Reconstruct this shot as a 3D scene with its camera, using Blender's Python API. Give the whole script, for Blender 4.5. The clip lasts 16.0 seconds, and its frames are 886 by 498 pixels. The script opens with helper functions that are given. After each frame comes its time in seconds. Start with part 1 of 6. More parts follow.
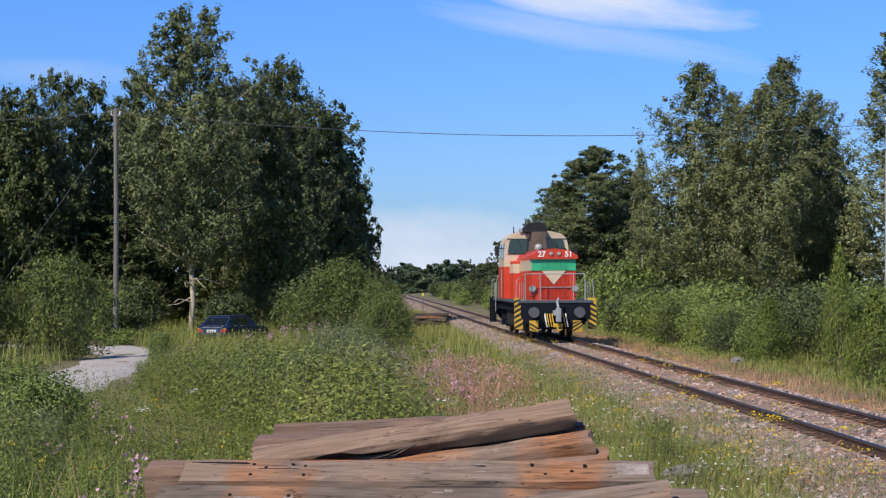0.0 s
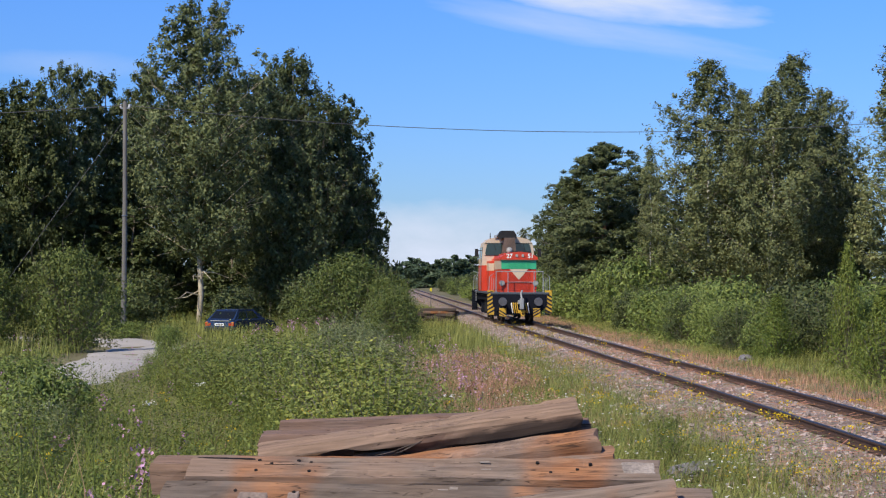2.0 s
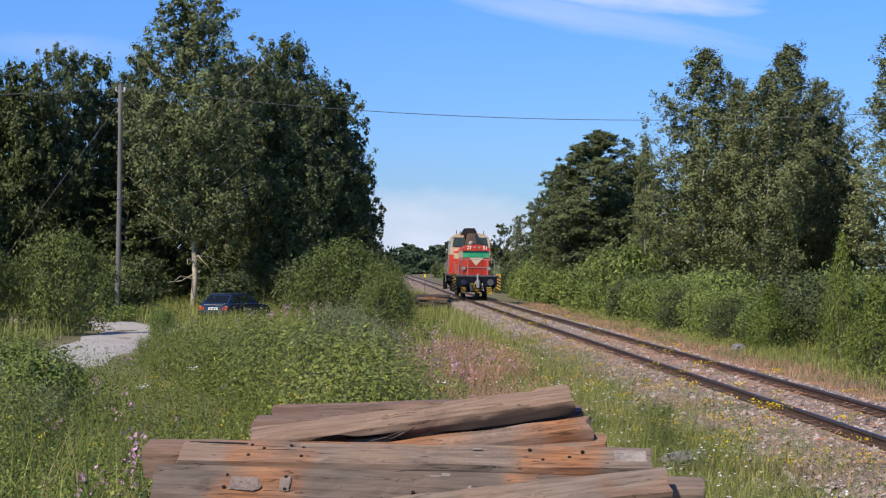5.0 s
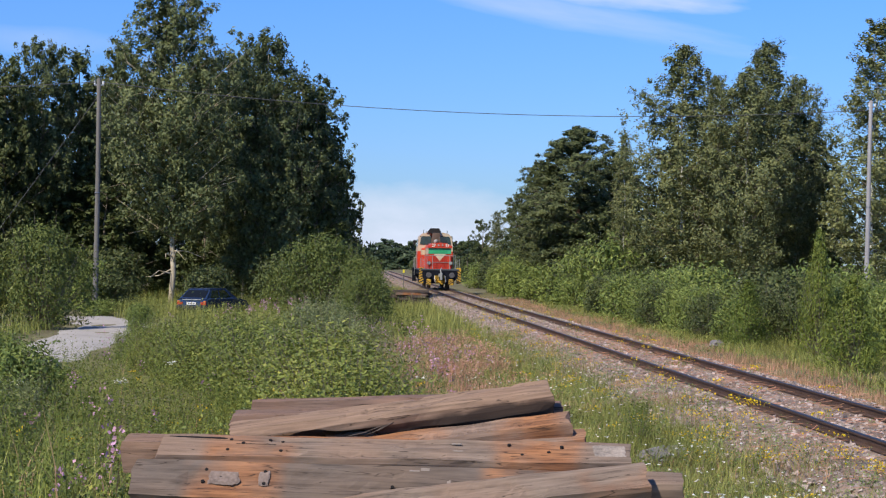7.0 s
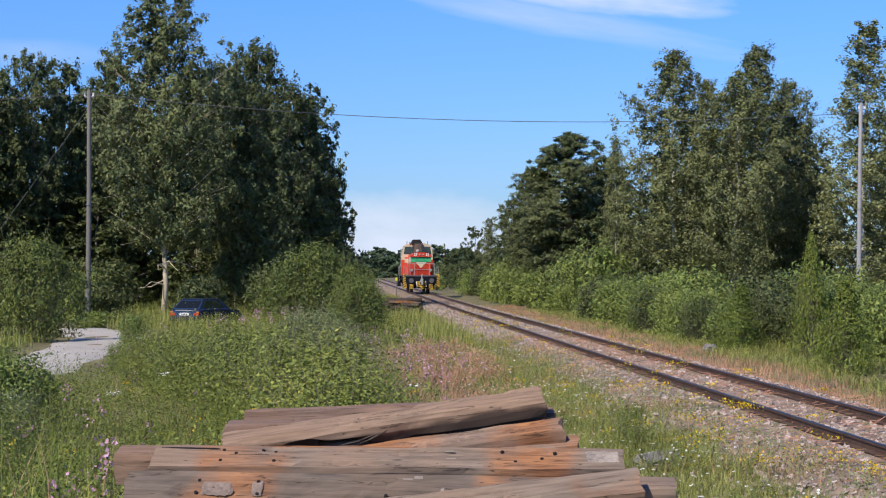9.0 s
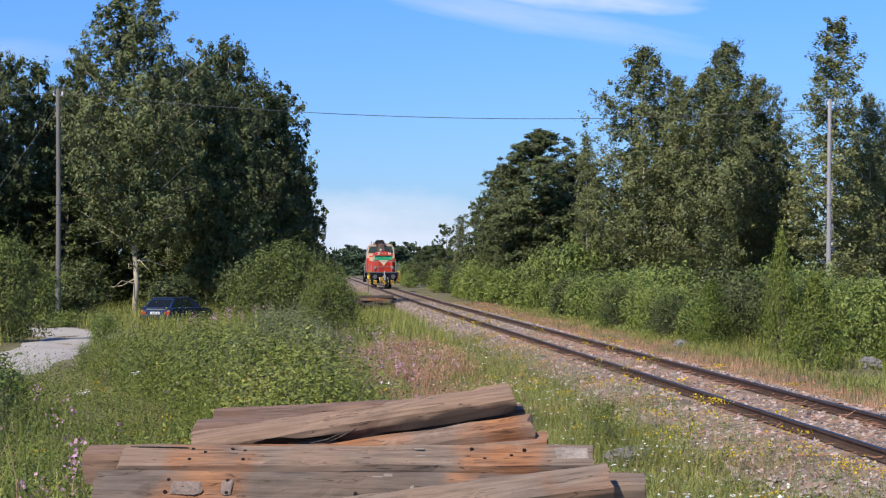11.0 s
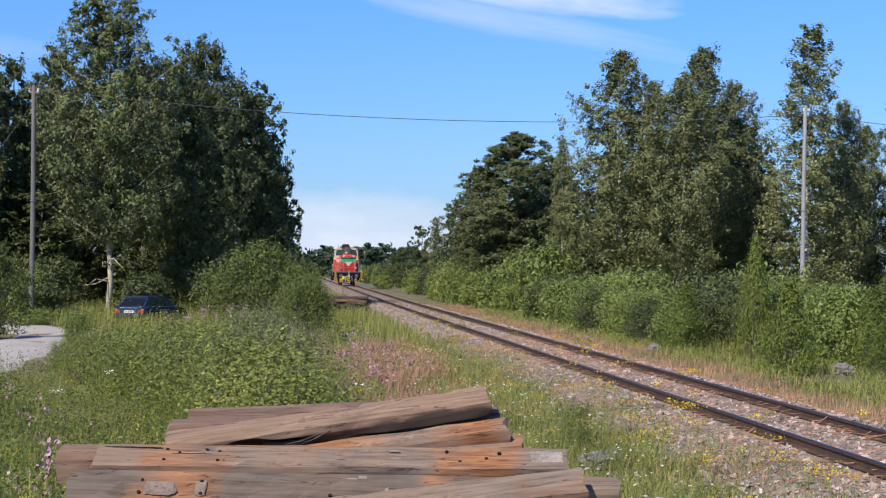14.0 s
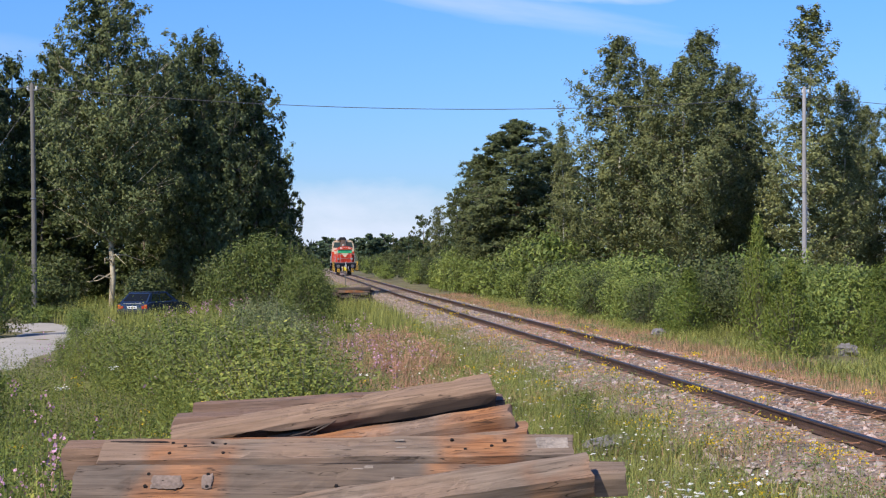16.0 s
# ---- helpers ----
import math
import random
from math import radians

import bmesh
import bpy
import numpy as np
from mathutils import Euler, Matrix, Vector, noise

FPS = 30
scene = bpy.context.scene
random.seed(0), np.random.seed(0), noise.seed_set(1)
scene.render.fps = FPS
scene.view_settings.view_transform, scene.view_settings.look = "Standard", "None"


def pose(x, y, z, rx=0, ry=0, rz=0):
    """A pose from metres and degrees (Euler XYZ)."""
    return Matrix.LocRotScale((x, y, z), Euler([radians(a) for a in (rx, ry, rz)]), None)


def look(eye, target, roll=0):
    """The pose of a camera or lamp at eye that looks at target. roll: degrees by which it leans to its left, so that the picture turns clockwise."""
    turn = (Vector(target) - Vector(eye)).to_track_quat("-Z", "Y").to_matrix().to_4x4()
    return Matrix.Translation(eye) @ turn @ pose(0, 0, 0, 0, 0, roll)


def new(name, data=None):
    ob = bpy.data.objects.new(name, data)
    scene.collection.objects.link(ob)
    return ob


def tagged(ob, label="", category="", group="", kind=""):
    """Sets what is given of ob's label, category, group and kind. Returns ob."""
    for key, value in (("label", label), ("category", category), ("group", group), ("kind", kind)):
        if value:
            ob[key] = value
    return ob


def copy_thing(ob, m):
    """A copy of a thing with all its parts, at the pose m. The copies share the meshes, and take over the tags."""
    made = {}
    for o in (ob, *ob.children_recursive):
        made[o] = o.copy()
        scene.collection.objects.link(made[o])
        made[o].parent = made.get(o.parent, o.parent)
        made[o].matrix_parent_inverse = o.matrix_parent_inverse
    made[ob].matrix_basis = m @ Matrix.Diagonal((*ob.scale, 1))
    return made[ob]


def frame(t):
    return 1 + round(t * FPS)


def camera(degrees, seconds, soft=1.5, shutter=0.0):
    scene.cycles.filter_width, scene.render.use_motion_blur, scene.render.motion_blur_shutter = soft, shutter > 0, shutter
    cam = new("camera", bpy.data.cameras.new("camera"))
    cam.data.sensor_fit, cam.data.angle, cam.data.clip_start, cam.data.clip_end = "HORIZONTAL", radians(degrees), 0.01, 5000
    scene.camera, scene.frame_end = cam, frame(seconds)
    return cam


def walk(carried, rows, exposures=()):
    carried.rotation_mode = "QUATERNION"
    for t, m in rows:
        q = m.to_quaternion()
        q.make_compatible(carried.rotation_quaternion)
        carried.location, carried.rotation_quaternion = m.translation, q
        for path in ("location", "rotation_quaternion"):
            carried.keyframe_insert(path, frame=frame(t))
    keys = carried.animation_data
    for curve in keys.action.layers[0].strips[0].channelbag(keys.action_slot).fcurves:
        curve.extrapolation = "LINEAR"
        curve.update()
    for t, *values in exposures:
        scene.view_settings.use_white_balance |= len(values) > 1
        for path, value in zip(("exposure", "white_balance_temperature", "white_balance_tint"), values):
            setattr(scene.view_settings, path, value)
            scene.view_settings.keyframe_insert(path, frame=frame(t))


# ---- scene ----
cam = camera(30.88, 16.0, soft=1.2)
walk(cam, [
    (0.0, pose(-0.007, 0, 2.388, 91.193, 0.280, 2.885)),
    (0.5, pose(-0.003, 0, 2.401, 91.083, 0.127, 3.111)),
    (1.0, pose(-0.003, 0, 2.404, 91.301, 0.117, 3.376)),
    (1.5, pose(-0.003, 0, 2.401, 91.279, -0.122, 3.017)),
    (2.0, pose(-0.001, 0, 2.401, 91.014, -0.145, 3.172)),
    (2.5, pose(0.009, 0, 2.397, 90.816, -0.539, 2.998)),
    (3.0, pose(0.005, 0, 2.401, 90.596, -0.531, 3.064)),
    (3.5, pose(0.001, 0, 2.408, 90.702, -0.476, 2.848)),
    (4.0, pose(-0.000, 0, 2.400, 90.601, -0.524, 2.933)),
    (6.3, pose(-0.003, 0, 2.407, 90.506, -0.813, 2.890)),
    (6.5, pose(-0.007, 0, 2.402, 90.635, -0.731, 2.888)),
    (7.0, pose(-0.008, 0, 2.400, 90.376, -0.896, 2.207)),
    (7.5, pose(-0.005, 0, 2.407, 90.490, -0.335, 2.203)),
    (8.0, pose(-0.002, 0, 2.402, 90.833, -0.465, 2.174)),
    (8.5, pose(0.001, 0, 2.402, 90.640, -0.296, 2.079)),
    (9.0, pose(0.003, 0, 2.401, 90.644, -0.171, 1.949)),
    (11.5, pose(0.022, 0, 2.401, 90.528, 0.139, 0.836)),
    (12.0, pose(0.007, 0, 2.401, 90.463, 0.123, 0.840)),
    (12.5, pose(0.006, 0, 2.400, 90.264, 0.100, 0.770)),
    (13.0, pose(0.003, 0, 2.402, 90.238, -0.426, 0.745)),
    (13.5, pose(0.011, 0, 2.402, 90.402, -0.246, 0.407)),
    (14.0, pose(0.009, 0, 2.406, 90.613, -0.493, 0.049)),
    (14.5, pose(-0.001, 0, 2.401, 90.440, -0.396, -0.020)),
    (15.0, pose(0.000, 0, 2.400, 90.323, 0.000, -0.000)),
    (15.5, pose(0.009, 0, 2.402, 90.435, 0.145, 0.076)),
    (16.0, pose(0.013, 0, 2.401, 90.227, 0.730, 0.122)),
], exposures=[(0.0, -0.08), (4.0, -0.07), (9.0, 0.03), (16.0, 0.07)])

# ---- world, sun ----
SUN_DIR = Vector((-0.41, -0.56, 0.69)).normalized()      # from the place towards the sun
world = bpy.data.worlds.new("sky")
scene.world = world
world.use_nodes = True
wn, wl = world.node_tree.nodes, world.node_tree.links
wn.clear()


def wmath(op, a, b=None, clamp=False):
    n = wn.new("ShaderNodeMath")
    n.operation, n.use_clamp = op, clamp
    for i, v in enumerate((a, b)):
        if v is None:
            continue
        if isinstance(v, (int, float)):
            n.inputs[i].default_value = v
        else:
            wl.new(v, n.inputs[i])
    return n.outputs[0]


sky = wn.new("ShaderNodeTexSky")
sky.sky_type, sky.sun_disc = "NISHITA", False
sky.sun_elevation = math.asin(SUN_DIR.z)
sky.sun_rotation = math.atan2(SUN_DIR.x, SUN_DIR.y)
sky.air_density, sky.dust_density, sky.ozone_density = 1.0, 0.4, 3.0
coord = wn.new("ShaderNodeTexCoord")
sep = wn.new("ShaderNodeSeparateXYZ")
wl.new(coord.outputs["Generated"], sep.inputs[0])
az = wmath("ARCTAN2", sep.outputs[0], sep.outputs[1])
el = wmath("ARCSINE", sep.outputs[2])


def cloud_mask(a0, e0, wide, high, lean, stretch, scale, seed):
    """A soft cloud round one direction of the sky, broken by noise."""
    da = wmath("SUBTRACT", az, a0)
    de = wmath("SUBTRACT", el, e0)
    de = wmath("SUBTRACT", de, wmath("MULTIPLY", da, lean))
    r2 = wmath("ADD", wmath("POWER", wmath("DIVIDE", da, wide), 2.0), wmath("POWER", wmath("DIVIDE", de, high), 2.0))
    body = wmath("SUBTRACT", 1.0, r2)
    comb = wn.new("ShaderNodeCombineXYZ")
    wl.new(wmath("MULTIPLY", da, stretch), comb.inputs[0])
    wl.new(de, comb.inputs[1])
    comb.inputs[2].default_value = seed
    nz = wn.new("ShaderNodeTexNoise")
    nz.inputs["Scale"].default_value, nz.inputs["Detail"].default_value = scale, 6.0
    nz.inputs["Roughness"].default_value = 0.55
    wl.new(comb.outputs[0], nz.inputs["Vector"])
    m = wmath("ADD", body, wmath("MULTIPLY", wmath("SUBTRACT", nz.outputs[0], 0.5), 2.6))
    return wmath("MULTIPLY", m, 0.55, True)


masks = [wmath("MULTIPLY", cloud_mask(0.062, 0.170, 0.088, 0.016, -0.12, 0.22, 42, 1.0), 1.6, True),
         wmath("MULTIPLY", cloud_mask(0.05, 0.150, 0.12, 0.011, -0.18, 0.14, 60, 3.0), 0.55),
         wmath("MULTIPLY", cloud_mask(-0.03, 0.012, 0.13, 0.036, -0.05, 0.5, 20, 5.0), 1.5, True),
         wmath("MULTIPLY", cloud_mask(-0.28, 0.128, 0.06, 0.010, 0.0, 0.4, 25, 7.0), 0.35)]
cloud = masks[0]
for m in masks[1:]:
    cloud = wmath("MAXIMUM", cloud, m)
mix = wn.new("ShaderNodeMix")
mix.data_type = "RGBA"
wl.new(cloud, mix.inputs["Factor"])
tint = wn.new("ShaderNodeMix")
tint.data_type, tint.blend_type = "RGBA", "MULTIPLY"
tint.inputs["Factor"].default_value = 1.0
deep = wn.new("ShaderNodeValToRGB")
wl.new(wmath("MULTIPLY", el, 2.0, True), deep.inputs[0])
deep.color_ramp.elements[0].color, deep.color_ramp.elements[1].color = (0.70, 0.90, 1.36, 1), (0.60, 0.94, 1.60, 1)
step = deep.color_ramp.elements.new(0.34)
step.color = (0.64, 1.10, 1.92, 1)
wl.new(deep.outputs[0], tint.inputs[7])
wl.new(sky.outputs[0], tint.inputs[6])
wl.new(tint.outputs[2], mix.inputs[6])
mix.inputs[7].default_value = (8.0, 8.9, 10.9, 1)
bg = wn.new("ShaderNodeBackground")
bg.inputs["Strength"].default_value = 0.092
wl.new(mix.outputs[2], bg.inputs["Color"])
out = wn.new("ShaderNodeOutputWorld")
wl.new(bg.outputs[0], out.inputs[0])

sun = new("sun", bpy.data.lights.new("sun", "SUN"))
sun.data.energy, sun.data.angle, sun.data.color = 5.0, radians(0.55), (1.0, 0.90, 0.74)
sun.matrix_world = look(SUN_DIR * 100, (0, 0, 0))

# ---- materials ----
def mat(name, base, rough=0.8, metal=0.0, spread=0.25, scale=6.0, fine=60.0, bump=0.2, per_object=0.0, per_island=0.0,
        hue2=None, translucent=0.0, spec=0.3, stretch=None, dist=0.02):
    """A procedural surface: base colour, broken by coarse and fine noise, with fine relief."""
    m = bpy.data.materials.new(name)
    m.use_nodes = True
    n, l = m.node_tree.nodes, m.node_tree.links
    b = n["Principled BSDF"]
    b.inputs["Roughness"].default_value, b.inputs["Metallic"].default_value = rough, metal
    b.inputs["Specular IOR Level"].default_value = spec
    tc = n.new("ShaderNodeTexCoord")
    vec = tc.outputs["Object"]
    if stretch:
        mp = n.new("ShaderNodeMapping")
        mp.inputs["Scale"].default_value = stretch
        l.new(vec, mp.inputs[0])
        vec = mp.outputs[0]

    def noise_of(s, detail=4.0):
        t = n.new("ShaderNodeTexNoise")
        t.inputs["Scale"].default_value, t.inputs["Detail"].default_value = s, detail
        l.new(vec, t.inputs["Vector"])
        return t.outputs[0]

    big, small = noise_of(scale), noise_of(fine)
    ramp = n.new("ShaderNodeValToRGB")
    dark = [c * (1 - spread) for c in base]
    light = [min(1.0, c * (1 + spread)) for c in (hue2 or base)]
    ramp.color_ramp.elements[0].color, ramp.color_ramp.elements[1].color = (*dark, 1), (*light, 1)
    ramp.color_ramp.elements[0].position, ramp.color_ramp.elements[1].position = 0.3, 0.7
    add = n.new("ShaderNodeMath")
    add.operation = "MULTIPLY_ADD"
    l.new(small, add.inputs[0])
    add.inputs[1].default_value = 0.45
    half = n.new("ShaderNodeMath")
    half.operation = "MULTIPLY"
    l.new(big, half.inputs[0])
    half.inputs[1].default_value = 0.55
    l.new(half.outputs[0], add.inputs[2])
    l.new(add.outputs[0], ramp.inputs[0])
    col = ramp.outputs[0]
    for amount, kind, socket in ((per_object, "ShaderNodeObjectInfo", "Random"), (per_island, "ShaderNodeNewGeometry", "Random Per Island")):
        if amount:
            g = n.new(kind)
            hsv = n.new("ShaderNodeHueSaturation")
            mr = n.new("ShaderNodeMapRange")
            mr.inputs[3].default_value, mr.inputs[4].default_value = 1 - amount, 1 + amount
            l.new(g.outputs[socket], mr.inputs[0])
            l.new(mr.outputs[0], hsv.inputs["Value"])
            mh = n.new("ShaderNodeMapRange")
            mh.inputs[3].default_value, mh.inputs[4].default_value = 0.5 + amount * 0.05, 0.5 - amount * 0.05
            l.new(g.outputs[socket], mh.inputs[0])
            l.new(mh.outputs[0], hsv.inputs["Hue"])
            l.new(col, hsv.inputs["Color"])
            col = hsv.outputs[0]
    l.new(col, b.inputs["Base Color"])
    if bump:
        bp = n.new("ShaderNodeBump")
        bp.inputs["Strength"].default_value, bp.inputs["Distance"].default_value = bump, dist
        l.new(small, bp.inputs["Height"])
        l.new(bp.outputs[0], b.inputs["Normal"])
    if translucent:
        tr = n.new("ShaderNodeBsdfTranslucent")
        l.new(col, tr.inputs["Color"])
        ms = n.new("ShaderNodeMixShader")
        ms.inputs[0].default_value = translucent
        l.new(b.outputs[0], ms.inputs[1])
        l.new(tr.outputs[0], ms.inputs[2])
        l.new(ms.outputs[0], n["Material Output"].inputs["Surface"])
    return m


def leafmat(name, base, spread=0.3, isl=0.40, rough=0.55, tr=0.14):
    return mat(name, base, rough=rough, spread=spread, scale=0.6, fine=9, bump=0, per_island=isl, per_object=0.12, translucent=tr, spec=0.25)


M_BIRCH = leafmat("birch_leaves", (0.185, 0.205, 0.082))
M_ASPEN = leafmat("aspen_leaves", (0.125, 0.152, 0.060))
M_DARK = leafmat("dark_leaves", (0.085, 0.108, 0.036))
M_PINE = leafmat("pine_needles", (0.110, 0.132, 0.050), tr=0.08)
M_JUNIPER = leafmat("juniper_needles", (0.150, 0.195, 0.036), tr=0.1)
M_BUSH = leafmat("bush_leaves", (0.190, 0.245, 0.060))
M_TALL = leafmat("tall_bush_leaves", (0.118, 0.150, 0.036))
M_WILLOW = leafmat("willow_leaves", (0.205, 0.235, 0.095))
M_WEED = leafmat("weed_leaves", (0.150, 0.190, 0.040))
M_WEED2 = leafmat("weed_leaves_pale", (0.245, 0.265, 0.055))
M_SHOULDER = leafmat("shoulder_herb_leaves", (0.175, 0.245, 0.075))
M_GRASS = leafmat("grass_blades", (0.25, 0.27, 0.075), rough=0.7)
M_STRAW = leafmat("dry_grass", (0.42, 0.28, 0.16), rough=0.8)
M_REDGRASS = leafmat("reddish_seed_grass", (0.46, 0.27, 0.175), rough=0.85)
M_FIREWEED = leafmat("fireweed_petals", (0.44, 0.25, 0.33), rough=0.7)
M_YELLOW = leafmat("yellow_petals", (0.72, 0.50, 0.02), rough=0.7, isl=0.2)
M_WHITE = leafmat("white_petals", (0.75, 0.75, 0.70), rough=0.7, isl=0.15)
M_SAPLING = leafmat("sapling_leaves", (0.165, 0.205, 0.045))
# leaves far down the line: distance haze put into a bluer green
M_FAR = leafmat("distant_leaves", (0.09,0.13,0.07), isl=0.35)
M_BARK = mat("grey_bark", (0.20, 0.17, 0.13), 0.9, spread=0.5, scale=3, fine=30, bump=0.6)
M_ASPENBARK = mat("aspen_bark", (0.46, 0.40, 0.29), 0.85, spread=0.45, scale=2, fine=18, bump=0.4)
M_BIRCHBARK = mat("birch_bark", (0.62, 0.60, 0.55), 0.8, spread=0.55, scale=2.5, fine=14, bump=0.4, stretch=(0.6, 0.6, 2.2))
M_PINEBARK = mat("pine_bark", (0.26, 0.14, 0.08), 0.9, spread=0.5, scale=3, fine=25, bump=0.6)
M_POLE = mat("weathered_pole", (0.165, 0.155, 0.14), 0.85, spread=0.35, scale=2, fine=40, bump=0.4, stretch=(6, 6, 0.5))
M_POLE_PALE = mat("bleached_pole", (0.32, 0.31, 0.315), 0.85, spread=0.3, scale=2, fine=40, bump=0.4, stretch=(6, 6, 0.5))
M_SOIL = mat("meadow_soil", (0.13, 0.105, 0.06), 0.95, spread=0.5, scale=0.35, fine=7, bump=0.6, hue2=(0.17, 0.155, 0.075))
M_BALLAST = mat("ballast_bed", (0.20, 0.135, 0.10), 0.95, spread=0.55, scale=0.9, fine=14, bump=1.0, dist=0.06, hue2=(0.30, 0.225, 0.18))
M_STONE = mat("ballast_stone", (0.37, 0.305, 0.27), 0.9, spread=0.35, scale=5, fine=40, bump=0.4, per_object=0.2, per_island=0.4)
M_ROAD = mat("gravel_road", (0.40, 0.37, 0.335), 0.95, spread=0.18, scale=0.8, fine=20, bump=0.4)
M_RAIL = mat("rusty_rail", (0.115, 0.07, 0.05), 0.6, 0.4, spread=0.4, scale=4, fine=50, bump=0.3)
M_RAILTOP = mat("polished_railhead", (0.13, 0.125, 0.13), 0.5, 1.0, spread=0.15, scale=3, fine=60, bump=0.05)
M_TIE = mat("track_sleeper_wood", (0.17, 0.125, 0.10), 0.9, spread=0.45, scale=2, fine=22, bump=0.6, per_object=0.3, stretch=(0.7, 6, 6))


# ---- mesh helpers ----
def mesh_of(name, verts, faces, material, smooth=False):
    """verts (n, 3), faces (m, k) with one k: a mesh, quickly."""
    verts, faces = np.asarray(verts, dtype=np.float32), np.asarray(faces, dtype=np.int32)
    me = bpy.data.meshes.new(name)
    k = faces.shape[1]
    me.vertices.add(len(verts)); me.loops.add(faces.size); me.polygons.add(len(faces))
    me.vertices.foreach_set("co", verts.ravel())
    me.loops.foreach_set("vertex_index", faces.ravel())
    me.polygons.foreach_set("loop_start", np.arange(0, faces.size, k, dtype=np.int32))
    me.update(calc_edges=True)
    me.polygons.foreach_set("use_smooth", np.full(len(faces), smooth))
    me.materials.append(material)
    return me


def part(name, bm, material, parent, label="", smooth=False):
    """Links a bmesh as one mesh object under a thing or a part."""
    me = bpy.data.meshes.new(name)
    bm.to_mesh(me)
    bm.free()
    me.materials.append(material)
    if smooth:
        for p in me.polygons:
            p.use_smooth = True
    ob = new(name, me)
    ob.parent = parent
    return tagged(ob, label)


def part_mesh(name, me, parent, label="", m=None):
    ob = new(name, me)
    ob.parent = parent
    if m is not None:
        ob.matrix_basis = m
    return tagged(ob, label)


def box(bm, x0, x1, y0, y1, z0, z1, bevel=0.0):
    r = bmesh.ops.create_cube(bm, size=1.0, matrix=Matrix.Translation(((x0 + x1) / 2, (y0 + y1) / 2, (z0 + z1) / 2))
                              @ Matrix.Diagonal((abs(x1 - x0), abs(y1 - y0), abs(z1 - z0), 1)))
    if bevel:
        es = list({e for v in r["verts"] for e in v.link_edges})
        bmesh.ops.bevel(bm, geom=es, offset=bevel, segments=2, affect="EDGES", profile=0.5)
    return bm


def cyl(bm, a, b, r0, r1=None, seg=12, caps=True):
    a, b = Vector(a), Vector(b)
    d = b - a
    m = Matrix.Translation((a + b) / 2) @ d.to_track_quat("Z", "Y").to_matrix().to_4x4()
    bmesh.ops.create_cone(bm, cap_ends=caps, segments=seg, radius1=r0, radius2=r0 if r1 is None else r1, depth=d.length, matrix=m)
    return bm


def tube(bm, pts, r, seg=8):
    pts = [Vector(p) for p in pts]
    rings = []
    for i, p in enumerate(pts):
        d = (pts[min(i + 1, len(pts) - 1)] - pts[max(i - 1, 0)]).normalized()
        h = d.cross(Vector((0.31, 0.17, 0.93)))
        h = (h if h.length > 0.05 else d.cross(Vector((1, 0, 0)))).normalized()
        k = d.cross(h)
        rings.append([bm.verts.new(p + r * (math.cos(2 * math.pi * j / seg) * h + math.sin(2 * math.pi * j / seg) * k)) for j in range(seg)])
    for a, b in zip(rings, rings[1:]):
        for j in range(seg):
            bm.faces.new((a[j], a[(j + 1) % seg], b[(j + 1) % seg], b[j]))
    bm.faces.new(rings[0][::-1])
    bm.faces.new(rings[-1])
    return bm


def prism(bm, outline, y0, y1):
    """An x-z outline pushed from y0 to y1."""
    a = [bm.verts.new((x, y0, z)) for x, z in outline]
    b = [bm.verts.new((x, y1, z)) for x, z in outline]
    bm.faces.new(a); bm.faces.new(b[::-1])
    for i in range(len(a)):
        j = (i + 1) % len(a)
        bm.faces.new((a[j], a[i], b[i], b[j]))
    bmesh.ops.recalc_face_normals(bm, faces=bm.faces[:])
    return bm


# ---- the line of the track and the lie of the land ----
def track_x(y):
    y = np.asarray(y, dtype=float)
    return np.where(y < 100, 6.25 - 0.1055 * (y - 20.2), -2.169 - 0.099 * (y - 100))


def smooth_step(a, b, v):
    t = np.clip((v - a) / (b - a), 0, 1)
    return t * t * (3 - 2 * t)


def land(x, y):
    """Height of the ground: the rail tops are at 0."""
    x, y = np.asarray(x, dtype=float), np.asarray(y, dtype=float)
    s = np.abs(x - track_x(y))
    wav = 0.09 * np.sin(x * 0.7 + 1.3) * np.sin(y * 0.45) + 0.06 * np.sin(x * 1.9) * np.sin(y * 1.3 + 0.5)
    base = -0.62 + wav * smooth_step(2.5, 4.5, s)
    z = base + (-0.235 - base) * (1 - smooth_step(1.5, 3.3, s))
    bank = (1 - smooth_step(9.5, 14.5, y)) * (1 - smooth_step(2.2, 5.0, x)) * smooth_step(-9, -5, x)
    z = z + bank * (0.62 - z)
    return z


def grid_ground():
    xs = np.unique(np.concatenate([np.linspace(-1500, -60, 14), np.linspace(-60, -14, 24), np.linspace(-14, 16, 61), np.linspace(16, 60, 24), np.linspace(60, 1500, 14)]))
    ys = np.unique(np.concatenate([np.linspace(-800, -10, 10), np.linspace(-10, 60, 106), np.linspace(60, 240, 80), np.linspace(240, 3500, 30)]))
    X, Y = np.meshgrid(xs, ys)
    V = np.stack([X, Y, land(X, Y)], -1).reshape(-1, 3)
    n, m = len(xs), len(ys)
    i = (np.arange(m - 1)[:, None] * n + np.arange(n - 1)[None]).ravel()
    F = np.stack([i, i + 1, i + n + 1, i + n], 1)
    return tagged(new("ground", mesh_of("ground", V, F, M_SOIL, True)), "rough meadow soil under weeds and grass", "ground", kind="structure")


grid_ground()


